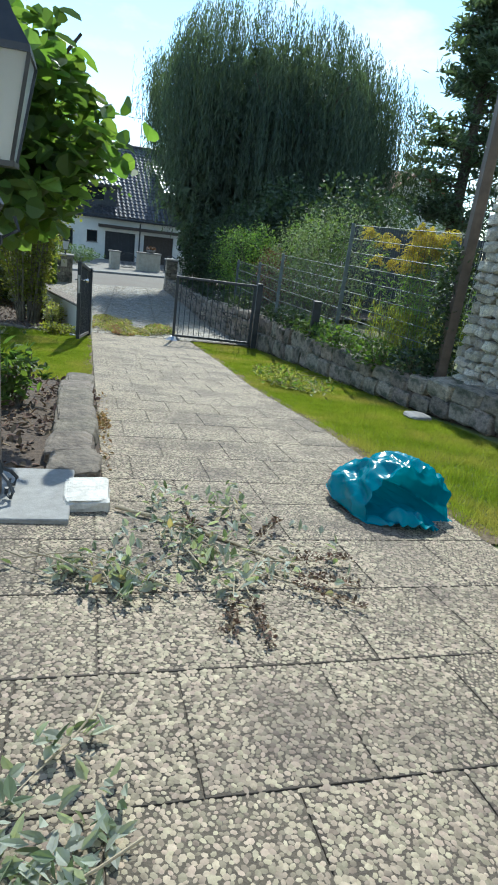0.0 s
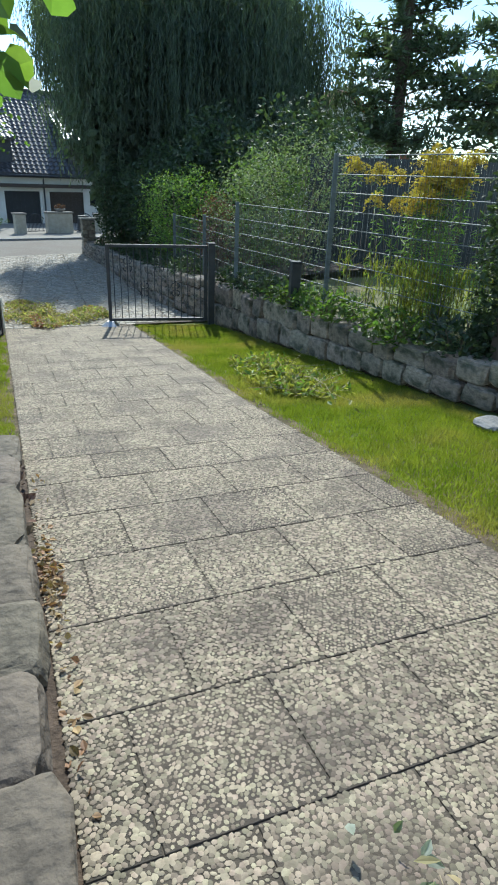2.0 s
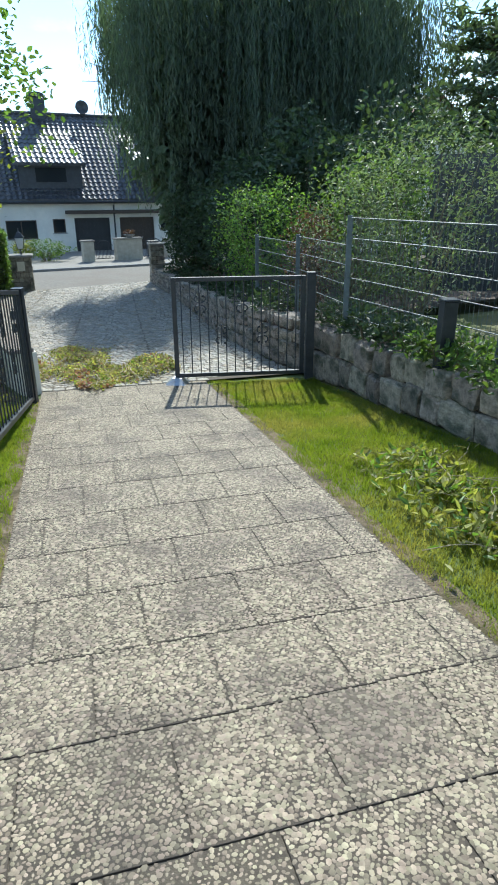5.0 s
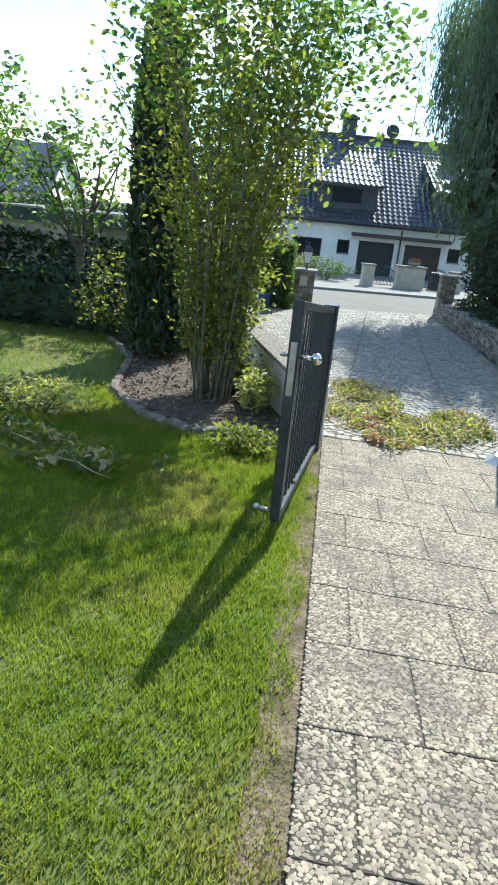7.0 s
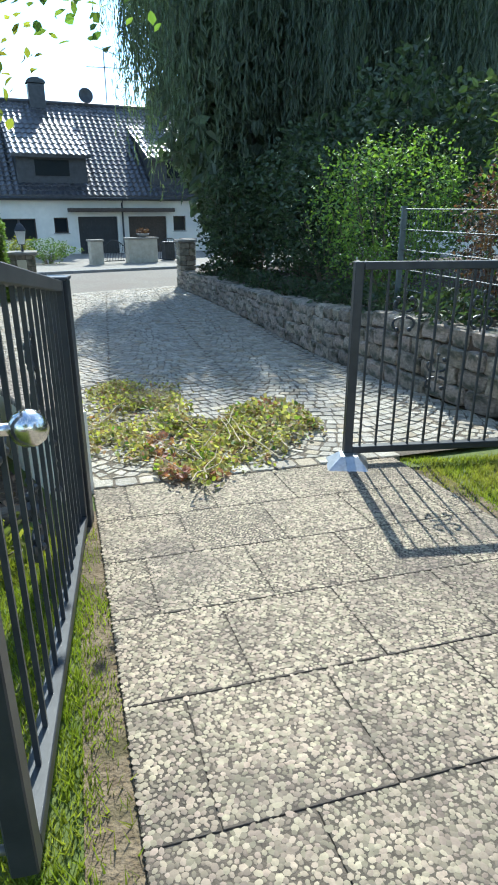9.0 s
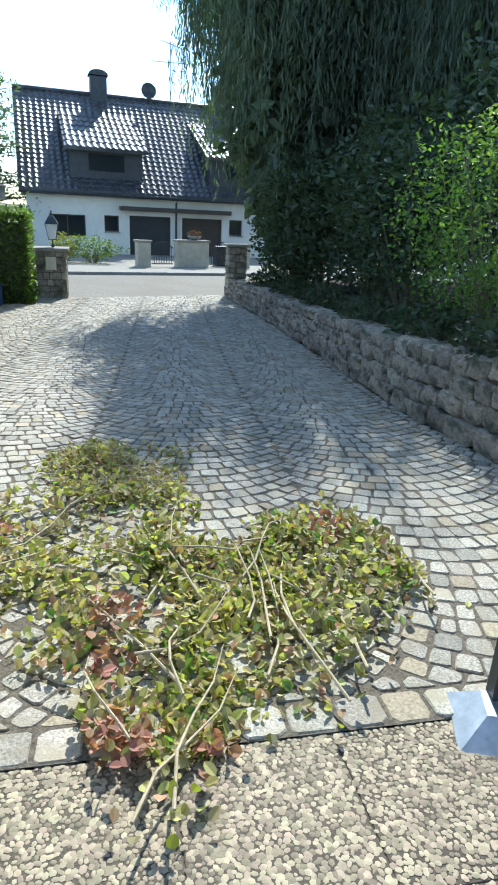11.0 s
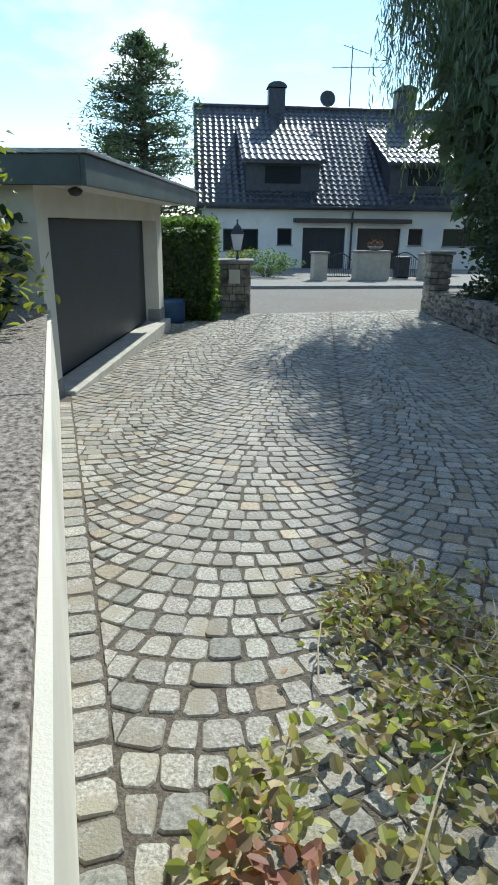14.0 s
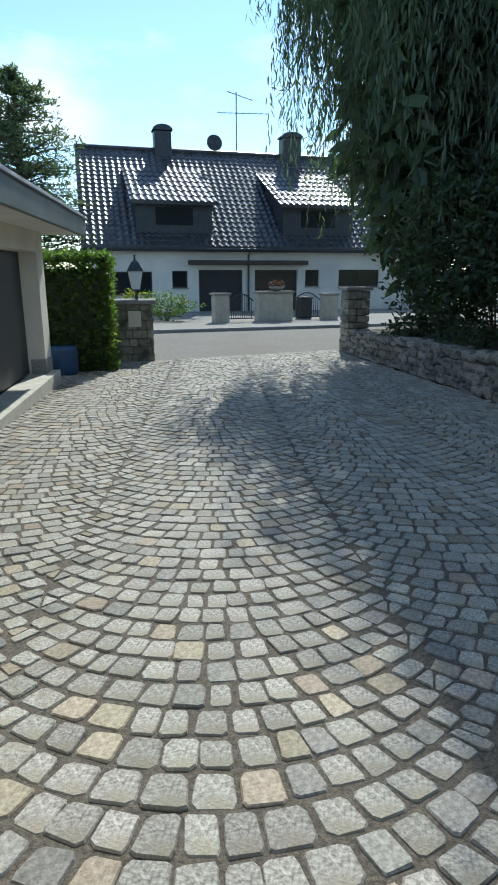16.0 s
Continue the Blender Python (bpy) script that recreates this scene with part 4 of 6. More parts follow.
def weeping_tree(x, y, z, R, H):
    """A huge weeping tree: limbs that arch out and curtains of hanging shoots."""
    t = thing("weeping_tree", "huge dark weeping tree with long hanging shoots", "tree", (x, y, z))
    bm = bmesh.new()
    limb(bm, (0, 0, -0.2), (0.2, 0.1, H * 0.55), 0.45, 0.28, 0.03, 8, 10)
    tips = []
    for i in range(26):
        a = 6.2832 * i / 26 + RND.uniform(-.1, .1)
        hh = H * RND.uniform(0.3, 0.55)
        rr = R * RND.uniform(0.45, 0.8)
        pts = limb(bm, (0.1, 0.05, hh * 0.8), (rr * math.cos(a), rr * math.sin(a), H * RND.uniform(0.5, 0.72)), 0.11, 0.03, 0.12, 5, 5)
        tips.append(pts)
    for bx, by, bz in ((-5.6, 1.2, 8.6), (-5.9, 2.6, 9.4), (-5.3, -0.2, 7.3), (-5.2, 3.6, 9.8)):
        limb(bm, (-2.5, by * 0.5, bz - 0.9), (bx, by, bz + 0.1), 0.05, 0.01, 0.08, 5, 5)
    part("trunk", bm, M_BARK, t)
    pos = []
    n = 3500
    for i in range(n):
        a = RNG.uniform(0, 6.2832)
        k = RNG.uniform(0, 1) ** 0.42
        lump = 1 + 0.12 * math.sin(a * 5 + 1) + 0.10 * math.sin(a * 11 + 2)
        r = R * k * lump
        kx, ky = k * math.cos(a), k * math.sin(a)
        top = H * (1 - (0.26 * kx ** 2 if kx > 0 else 0.3 * kx ** 6) - 0.40 * ky ** 2) * RNG.uniform(0.88, 1.0)
        low = 0.9 + 2.2 * (1 - k) + RNG.uniform(0, 2.4) * (1.25 - abs(math.sin(a * 3.5)) * 0.5)
        low += 3.4 * max(0.0, -math.cos(a)) * k ** 6
        L = (top - low) * RNG.uniform(0.45, 1.0)
        start = top if i % 3 else top - RNG.uniform(0, 0.5) * (top - low)
        m = max(6, int(L / 0.12))
        zz = np.linspace(start, max(low, start - L), m)
        sway = RNG.normal(0, 0.05, 2)
        out = np.linspace(0, 1, m)
        px = (r * (1.14 if kx > 0 else 1.2) + 0.35 * np.sqrt(out)) * math.cos(a) + sway[0] * out + RNG.normal(0, 0.035, m)
        py = (r + 0.35 * np.sqrt(out)) * math.sin(a) + sway[1] * out + RNG.normal(0, 0.035, m)
        pos.append(np.stack([px, py, zz], -1))
    # loose shoots that reach out over the courtyard
    for i in range(170):
        c = RNG.integers(0, 4)
        bx, by, bz = ((-5.6, 1.2, 8.6), (-5.9, 2.6, 9.4), (-5.3, -0.2, 7.3), (-5.2, 3.6, 9.8))[c]
        bx, by = bx + RNG.normal(0, 0.32), by + RNG.normal(0, 0.4)
        L = RNG.uniform(1.0, 2.6)
        m = int(L / 0.12)
        zz = np.linspace(bz + RNG.normal(0, 0.3), bz - L, m)
        pos.append(np.stack([bx + RNG.normal(0, 0.04, m), by + RNG.normal(0, 0.04, m), zz], -1))
    pos = np.concatenate(pos)
    leaf_mesh("crown", pos, 0.24, 0.034, M_WILLOW, t, "dark curtain of hanging shoots", droop=1.5, up=0.1)
    leaf_mesh("inner_foliage", cloud(4200, (0, 0, H * 0.48), (R * 0.95, R * 0.68, H * 0.38), 0.2, 0.35), 0.62, 0.32, M_WILLOW, t, "dense dark inner foliage", droop=0.9)
    leaf_mesh("inner_foliage", cloud(2600, (-R * 0.7, -0.4, H * 0.4), (1.5, 2.6, H * 0.3), 0.25, 0.25), 0.5, 0.24, M_WILLOW, t, "dense dark inner foliage", droop=0.9)
    return t


weeping_tree(3.65, 15.8, -0.1, 4.75, 11.9)


def conifer(x, y, z, H, R, label, n=90, per=70, mtl=None, name="conifer", size=0.34, taper=0.75):
    t = thing(name, label, "tree", (x, y, z))
    bm = bmesh.new()
    tube(bm, [(0, 0, -0.3), (0, 0, H * 0.5), (0, 0, H * 0.98)], [R * 0.09, R * 0.06, 0.02], 8)
    pos = []
    for i in range(n):
        f = RNG.uniform(0.08, 1) ** 0.85
        h = H * f
        rr = R * (1 - f) ** taper * RNG.uniform(0.75, 1.15) + 0.15
        a = RNG.uniform(0, 6.2832)
        tip = Vector((rr * math.cos(a), rr * math.sin(a), h + rr * RNG.uniform(-0.15, 0.25)))
        tube(bm, [(0, 0, h - 0.1), tip * 0.5 + Vector((0, 0, h * 0.5)), tip], [0.05, 0.03, 0.01], 4)
        k = RNG.uniform(0.15, 1.05, per)[:, None]
        base = np.array([0, 0, h]) * (1 - k) + np.array(tip) * k
        pos.append(base + RNG.normal(0, 1, (per, 3)) * np.array([0.18, 0.18, 0.11]) * (0.4 + rr * 0.28))
    part("trunk", bm, M_BARK, t)
    leaf_mesh("crown", np.concatenate(pos), size, size * 0.3, mtl or M_DARKLEAF, t)
    return t


conifer(12.1, 15.5, 0.6, 14.5, 3.9, "tall dark pine with layered branches", 135, 110, M_FIR, size=0.38)
conifer(15.5, 12.0, 0.8, 13.0, 4.0, "dark pine beside the taller pine", 110, 110, M_FIR, size=0.42)
conifer(-13.7, 30.5, -0.7, 9.9, 4.1, "solitary feathery conifer behind the garage", 230, 55, M_FIR, size=0.27, taper=0.5)
conifer(-17.5, 36.0, -0.7, 7.0, 2.6, "smaller conifer beyond the hedge", 60, 60)


def shrub(name, x, y, z, label, category, stems, H, spread, leaf, n, L, W, crown_from=0.35, top_r=1.0, material=None, lean=0.0):
    """Many upright stems with leaves along their upper parts."""
    t = thing(name, label, category, (x, y, z))
    pos = []
    for i in range(stems):
        a = RNG.uniform(0, 6.2832)
        r0 = spread * 0.3 * RNG.uniform(0, 1) ** 0.5
        r1 = spread * top_r * RNG.uniform(0.1, 1) ** 0.6
        h = H * RNG.uniform(0.72, 1.0) * (1.05 - 0.22 * r1 / (spread * top_r))
        p0 = Vector((r0 * math.cos(a), r0 * math.sin(a), -0.05))
        p2 = Vector((r1 * math.cos(a + 0.3), r1 * math.sin(a + 0.3), h))
        p1 = p0.lerp(p2, 0.5) + Vector((RNG.normal(0, .06), RNG.normal(0, .06), h * 0.06)) - Vector((p2.x - p0.x, p2.y - p0.y, 0)) * 0.2
        rad = 0.009 + 0.005 * H / 3
        part("stem", tube(bmesh.new(), [p0, p1, p2], [rad, rad * 0.7, 0.004], 5), material or M_STEM, t)
        m = n // stems
        k = RNG.uniform(crown_from, 1.03, m)[:, None]
        q = (1 - k) ** 2 * np.array(p0) + 2 * k * (1 - k) * np.array(p1) + k * k * np.array(p2)
        pos.append(q + RNG.normal(0, 1, (m, 3)) * (0.05 + 0.16 * spread * k) * np.array([1, 1, 0.8]))
    leaf_mesh("foliage", np.concatenate(pos), L, W, leaf, t)
    return t


big = shrub("tall_shrub", -3.3, 0.62, -0.02, "tall many-stemmed shrub with yellowing oval leaves", "shrub", 46, 4.7, 1.05, M_LEAFY, 8200, 0.076, 0.056, 0.14, 1.4)
leaf_mesh("upper_foliage", cloud(3600, (0.25, 0.15, 3.85), (1.75, 1.4, 1.15), 0.4, 0.2), 0.088, 0.06, M_LEAF, big)


def column_tree(x, y, z, H, R, label):
    t = thing("column_cypress", label, "tree", (x, y, z))
    part("trunk", tube(bmesh.new(), [(0, 0, -0.1), (0, 0, H * 0.9)], [0.12, 0.03], 8), M_BARK, t)
    n = 6500
    h = RNG.uniform(0.0, 1, n)
    r = R * np.sqrt(np.clip(1 - (h - 0.3) ** 2 / 0.5, 0.02, 1)) * RNG.uniform(0.6, 1.08, n)
    a = RNG.uniform(0, 6.2832, n)
    leaf_mesh("crown", np.stack([r * np.cos(a), r * np.sin(a), 0.05 + h * H], -1), 0.17, 0.07, M_DARKLEAF, t, up=1.0)
    return t


column_tree(-4.9, 2.3, -0.1, 4.6, 0.42, "narrow dark cypress behind the shrub")

# broad-leaved tree over the planting bed
cat_ = thing("catalpa_tree", "small tree with very large bright green leaves", "tree", (-1.85, -8.1, float(gz(-8.1))))
bm = bmesh.new()
limb(bm, (0, 0, -0.1), (0.1, 0, 1.7), 0.09, 0.07, 0.03)
for i in range(9):
    a = 6.2832 * i / 9
    limb(bm, (0.1, 0, 1.6), (0.1 + 1.1 * math.cos(a), 1.1 * math.sin(a), 2.6 + RND.uniform(-.4, .5)), 0.045, 0.012)
part("trunk", bm, M_BARK, cat_)
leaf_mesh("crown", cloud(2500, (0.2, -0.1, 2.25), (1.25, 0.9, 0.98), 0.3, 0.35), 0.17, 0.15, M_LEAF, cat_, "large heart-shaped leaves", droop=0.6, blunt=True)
# outer shell of lighter leaves: sunlight on the crown put into the colour
leaf_mesh("outer_leaves", cloud(620, (0.22, -0.1, 2.3), (1.28, 0.92, 1.0), 0.3, 0.75), 0.18, 0.155, M_LIME, cat_, "outer leaves in a lighter yellow-green that stands for sunlight", droop=0.6, blunt=True)


def bush(name, c, r, label, leaf, n, L, W, hollow=0.45, droop=0.0):
    t = thing(name, label, "bush", (c[0], c[1], c[2]))
    bm = bmesh.new()
    for i in range(14):
        a = RNG.uniform(0, 6.2832)
        k = RNG.uniform(0.2, 0.85)
        limb(bm, (0.08 * math.cos(a), 0.08 * math.sin(a), -0.1), (r[0] * k * math.cos(a), r[1] * k * math.sin(a), r[2] * RNG.uniform(0.9, 1.8)), 0.018, 0.005, 0.15, 4, 4)
    part("branchwork", bm, M_STEM, t)
    leaf_mesh("foliage", cloud(n, (0, 0, r[2]), r, 0.45, hollow), L, W, leaf, t, droop=droop)
    return t


bush("silver_bush", (3.55, 0.6, 0.75), (1.15, 1.0, 1.35), "dense grey-green bush behind the wire fence", M_GREYLEAF, 4200, 0.07, 0.03)
bush("silver_bush", (2.9, 1.5, 0.7), (0.8, 0.8, 1.1), "grey-green bush near the gate post", M_GREYLEAF, 2200, 0.07, 0.03)
bush("red_bush", (2.42, 2.5, 0.62), (0.5, 0.6, 0.78), "purple-leaved bush behind the stone wall", M_PURPLE, 2200, 0.055, 0.035)
bush("green_bush", (2.0, 5.0, 0.5), (1.1, 1.4, 1.1), "light green bush over the courtyard wall", M_LIME, 6500, 0.06, 0.036)
bush("green_bush", (3.7, 3.3, 0.6), (1.1, 1.2, 1.3), "leafy green bush behind the fence", M_LEAF, 2600, 0.09, 0.05)
# the dark leaf colour carries the shade under the weeping tree
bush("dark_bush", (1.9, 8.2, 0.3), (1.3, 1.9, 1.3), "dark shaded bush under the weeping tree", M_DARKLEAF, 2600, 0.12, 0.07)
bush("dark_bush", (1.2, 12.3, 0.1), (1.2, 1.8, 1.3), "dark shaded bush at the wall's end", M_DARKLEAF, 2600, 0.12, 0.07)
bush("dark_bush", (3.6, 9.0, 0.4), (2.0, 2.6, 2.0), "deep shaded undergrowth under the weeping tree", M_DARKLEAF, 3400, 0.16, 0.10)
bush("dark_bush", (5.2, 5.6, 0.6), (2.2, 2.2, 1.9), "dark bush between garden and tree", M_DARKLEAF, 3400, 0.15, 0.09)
bush("yard_bush", (-6.6, 25.0, -0.6), (1.3, 0.6, 0.5), "low bush in the front yard across the street", M_LEAF, 900, 0.12, 0.07)
bush("yard_bush", (-7.6, 24.3, -0.6), (0.5, 0.5, 0.55), "round bush in the front yard", M_LEAFY, 500, 0.12, 0.07)
bush("hedge_bush", (-5.9, 3.6, -0.1), (0.9, 1.3, 0.75), "green bush leaning over the garden wall", M_LEAFY, 1400, 0.09, 0.055)

bush("hedge_bush", (-4.95, 3.75, -0.1), (0.72, 0.85, 1.15), "light green bush leaning over the low wall by the garage", M_LEAFY, 2600, 0.085, 0.05, 0.3)
bush("hedge_bush", (-3.2, 1.0, -0.05), (0.3, 0.4, 0.36), "low yellowing shoots along the garden side of the low wall", M_LEAFY, 620, 0.075, 0.055, 0.2)
bush("hedge_bush", (-2.62, 0.25, -0.02), (0.24, 0.3, 0.26), "low shoots with orange leaves beside the low wall", M_HEAP, 360, 0.075, 0.055, 0.2)
bush("bed_weed", (-2.25, -1.25, 0.1), (0.42, 0.3, 0.1), "low yellow-green weeds at the gate's foot", M_LEAFY, 420, 0.06, 0.045, 0.1)
bush("bed_weed", (-4.5, -1.2, 0.1), (0.75, 0.5, 0.14), "yellowing weeds pulled up beside the shrub bed", M_HEAP, 900, 0.07, 0.03, 0.1)

# goldenrod behind the fence: leafy stems with arching plumes
def goldenrod(x, y, stems, spread, low, high, plume, under):
    t = thing("goldenrod", "tall goldenrod clump with drooping yellow flower heads", "plant", (x, y, 0.82), group="goldenrod clumps")
    lp, fp, up_ = [], [], []
    for i in range(stems):
        a = RNG.uniform(0, 6.2832)
        r = spread * RNG.uniform(0, 1) ** 0.6
        h = RNG.uniform(low, high)
        b0 = Vector((r * 0.7 * math.cos(a), r * 0.7 * math.sin(a), -0.05))
        b1 = Vector((r * 1.35 * math.cos(a) + RNG.normal(0, 0.05), r * 1.35 * math.sin(a) + RNG.normal(0, 0.05), h))
        part("stem", tube(bmesh.new(), [b0, b0.lerp(b1, 0.5) + Vector((0, 0, 0.03)), b1], [0.006, 0.005, 0.003], 4), M_STEM, t)
        m = 46
        q = RNG.uniform(0.15, 0.92, m)[:, None]
        lp.append(np.array(b0) * (1 - q) + np.array(b1) * q + RNG.normal(0, 0.008, (m, 3)))
        if plume:
            # side sprays that arch out and hang over to one side
            turn = RNG.uniform(0, 6.2832)
            for j in range(10):
                ang = turn + RNG.normal(0, 0.9)
                k = np.linspace(0.05, 1, 16)
                reach = RNG.uniform(0.14, 0.26)
                fp.append(np.array(b1) + np.stack([np.cos(ang) * k * reach, np.sin(ang) * k * reach, 0.02 + 0.12 * k - 0.15 * k ** 2 - 0.05 * j * 0.3 + RNG.normal(0, 0.008, 16)], -1))
    leaf_mesh("foliage", np.concatenate(lp), 0.12, 0.018, M_LIME, t, droop=0.55)
    if plume:
        leaf_mesh("flower_head", np.concatenate(fp), 0.045, 0.028, M_GOLD, t, "arching yellow flower plume")
    n = under
    a, r = RNG.uniform(0, 6.2832, n), spread * 1.5 * np.sqrt(RNG.uniform(0, 1, n))
    leaf_mesh("undergrowth", np.stack([r * np.cos(a), r * np.sin(a), RNG.uniform(0.1, 0.75, n)], -1), 0.16, 0.014, M_LEAFY, t, up=1.1)
    return t


for gx_, gy_, st_, sp_, lo_, hi_, pl_, un_ in ((3.42, -2.6, 2, 0.07, 1.9, 2.0, True, 60), (3.68, -2.95, 2, 0.08, 1.82, 1.95, True, 90), (3.8, -3.7, 14, 0.24, 1.45, 1.85, True, 420), (4.1, -4.05, 24, 0.28, 1.7, 2.1, True, 420), (4.5, -4.6, 18, 0.28, 1.5, 1.95, False, 380), (3.8, -4.5, 12, 0.24, 0.9, 1.4, False, 520)):
    goldenrod(gx_, gy_, st_, sp_, lo_, hi_, pl_, un_)

# clipped hedge beside the stone pillar
hd = thing("clipped_hedge", "tall clipped green hedge beside the stone pillar", "hedge", (-6.2, 12.6, float(gz(12.6))), 12)
p = RNG.uniform(-1, 1, (8200, 3))
ax = RNG.integers(0, 3, 8200)
p[np.arange(8200), ax] = np.sign(p[np.arange(8200), ax]) * RNG.uniform(0.88, 1.04, 8200)
leaf_mesh("foliage", p * [0.86, 0.6, 0.95] + [0, 0, 0.97], 0.1, 0.07, M_LEAF, hd)
bm = bmesh.new()
for i in range(10):
    limb(bm, (RND.uniform(-.5, .5), RND.uniform(-.4, .4), -0.05), (RND.uniform(-.6, .6), RND.uniform(-.5, .5), 1.7), 0.02, 0.008)
# solid dark core block for the shaded inside of the hedge
box(bm, -0.7, 0.7, -0.42, 0.42, 0.1, 1.7)
part("branchwork", bm, M_DARKLEAF, hd)
tarp = thing("blue_barrel", "dark blue barrel half hidden under the hedge", "barrel", (-5.95, 11.75, float(gz(11.75))))
part("body", lathe(bmesh.new(), [(0.2, 0), (0.24, 0.05), (0.24, 0.4), (0.22, 0.46)], seg=14), M_BLUE, tarp, "", True)

# hedges and trees at the garden's far left
def hedge_row(name, a, b, h, w, label, n, leaf, L=0.14):
    a, b = Vector(a), Vector(b)
    u = b - a
    mid = (a + b) / 2
    t = thing(name, label, "hedge", (mid.x, mid.y, float(gz(mid.y))), math.degrees(math.atan2(u.y, u.x)))
    p = RNG.uniform(-1, 1, (n, 3))
    face = RNG.integers(1, 3, n)
    p[np.arange(n), face] = np.sign(p[np.arange(n), face]) * RNG.uniform(0.8, 1.08, n)
    leaf_mesh("foliage", p * [u.length / 2, w / 2, h / 2] + [0, 0, h / 2], L, L * 0.6, leaf, t)
    # a plain dark core block, not branches: it stands for the hedge's inner shade
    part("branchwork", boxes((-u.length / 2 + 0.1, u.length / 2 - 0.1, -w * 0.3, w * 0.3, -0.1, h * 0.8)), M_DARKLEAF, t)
    return t


hedge_row("garden_hedge", (-13.5, 2.9), (-6.3, 4.15), 0.95, 0.9, "low dark clipped hedge along the lawn", 5200, M_DARKLEAF)
hedge_row("garden_hedge", (-22, 7.5), (-7.2, 10.6), 2.3, 1.1, "tall dark hedge behind the lawn", 9000, M_DARKLEAF, 0.2)
hedge_row("garden_hedge", (-14.5, -12), (-13, 4.5), 2.2, 1.2, "dark hedge closing the lawn", 6000, M_DARKLEAF, 0.2)


def small_tree(x, y, z, H, R, label, leaf, n):
    t = thing("garden_tree", label, "tree", (x, y, z))
    bm = bmesh.new()
    limb(bm, (0, 0, -0.1), (0.1, 0, H * 0.45), 0.11, 0.07, 0.06)
    for i in range(12):
        a = 6.2832 * i / 12
        limb(bm, (0.1, 0, H * RND.uniform(0.3, 0.45)), (R * 0.8 * math.cos(a), R * 0.8 * math.sin(a), H * RND.uniform(0.6, 0.95)), 0.04, 0.01, 0.15, 5, 5)
    part("trunk", bm, M_BARK, t)
    leaf_mesh("crown", cloud(n, (0, 0, H * 0.77), (R, R, H * 0.36), 0.6, 0.25), 0.13, 0.08, leaf, t)
    return t


small_tree(-9.3, 3.2, -0.2, 4.2, 1.5, "airy young tree with light green leaves", M_LEAF, 2600)
small_tree(-7.3, 3.9, -0.25, 3.6, 1.1, "slim garden tree with sparse leaves", M_LEAF, 900)
small_tree(-14.5, 9.5, -0.4, 4.6, 1.9, "pale green garden tree", M_LEAFY, 1300)

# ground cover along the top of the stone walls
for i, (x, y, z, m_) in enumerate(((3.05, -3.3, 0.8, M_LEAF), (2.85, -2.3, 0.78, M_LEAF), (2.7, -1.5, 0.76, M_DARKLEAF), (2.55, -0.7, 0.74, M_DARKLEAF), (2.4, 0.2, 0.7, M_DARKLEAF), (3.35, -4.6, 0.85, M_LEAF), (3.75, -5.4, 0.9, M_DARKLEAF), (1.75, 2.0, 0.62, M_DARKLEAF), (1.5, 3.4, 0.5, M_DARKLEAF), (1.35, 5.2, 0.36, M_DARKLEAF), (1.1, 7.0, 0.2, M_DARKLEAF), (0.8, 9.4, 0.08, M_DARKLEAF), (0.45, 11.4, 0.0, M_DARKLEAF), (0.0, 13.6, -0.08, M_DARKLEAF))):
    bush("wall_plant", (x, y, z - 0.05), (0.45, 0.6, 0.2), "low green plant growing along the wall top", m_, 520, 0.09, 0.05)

# bushes added in dark leaf colour, filling the tree's shaded mass above the wall
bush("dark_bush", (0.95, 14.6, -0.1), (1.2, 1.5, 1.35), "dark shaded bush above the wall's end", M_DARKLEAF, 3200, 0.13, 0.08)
bush("dark_bush", (0.55, 13.0, -0.1), (0.9, 1.6, 1.5), "tall dark bush added to fill the tree's shaded mass over the wall", M_DARKLEAF, 3000, 0.13, 0.08)
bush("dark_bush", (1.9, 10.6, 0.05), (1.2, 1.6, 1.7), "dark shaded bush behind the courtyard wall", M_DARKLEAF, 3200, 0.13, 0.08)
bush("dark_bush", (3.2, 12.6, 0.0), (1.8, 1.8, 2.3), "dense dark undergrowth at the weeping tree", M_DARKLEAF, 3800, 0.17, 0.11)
# added leaf cover that darkens the pale garage wall where it lies in shade
cl = thing("darkening_climber", "dark leafy climber added to darken the garage's shaded garden wall", "climbing plant", (-7.6, 4.75, -0.3), 8.5)
q = RNG.uniform(-1, 1, (3600, 3)) * [2.6, 0.14, 0.85] + [0, 0, 0.85]
q = q[np.array([noise.noise(Vector((p_[0] * 1.3, 0, p_[2] * 1.6))) for p_ in q]) > -0.25]
leaf_mesh("foliage", q, 0.12, 0.09, M_DARKLEAF, cl, droop=0.5)
part("branchwork", tube(bmesh.new(), [(-1.6, 0.05, 0), (-1.2, 0.05, 0.9), (-0.4, 0.05, 1.5)], [0.03, 0.02, 0.008], 6), M_BARK, cl)

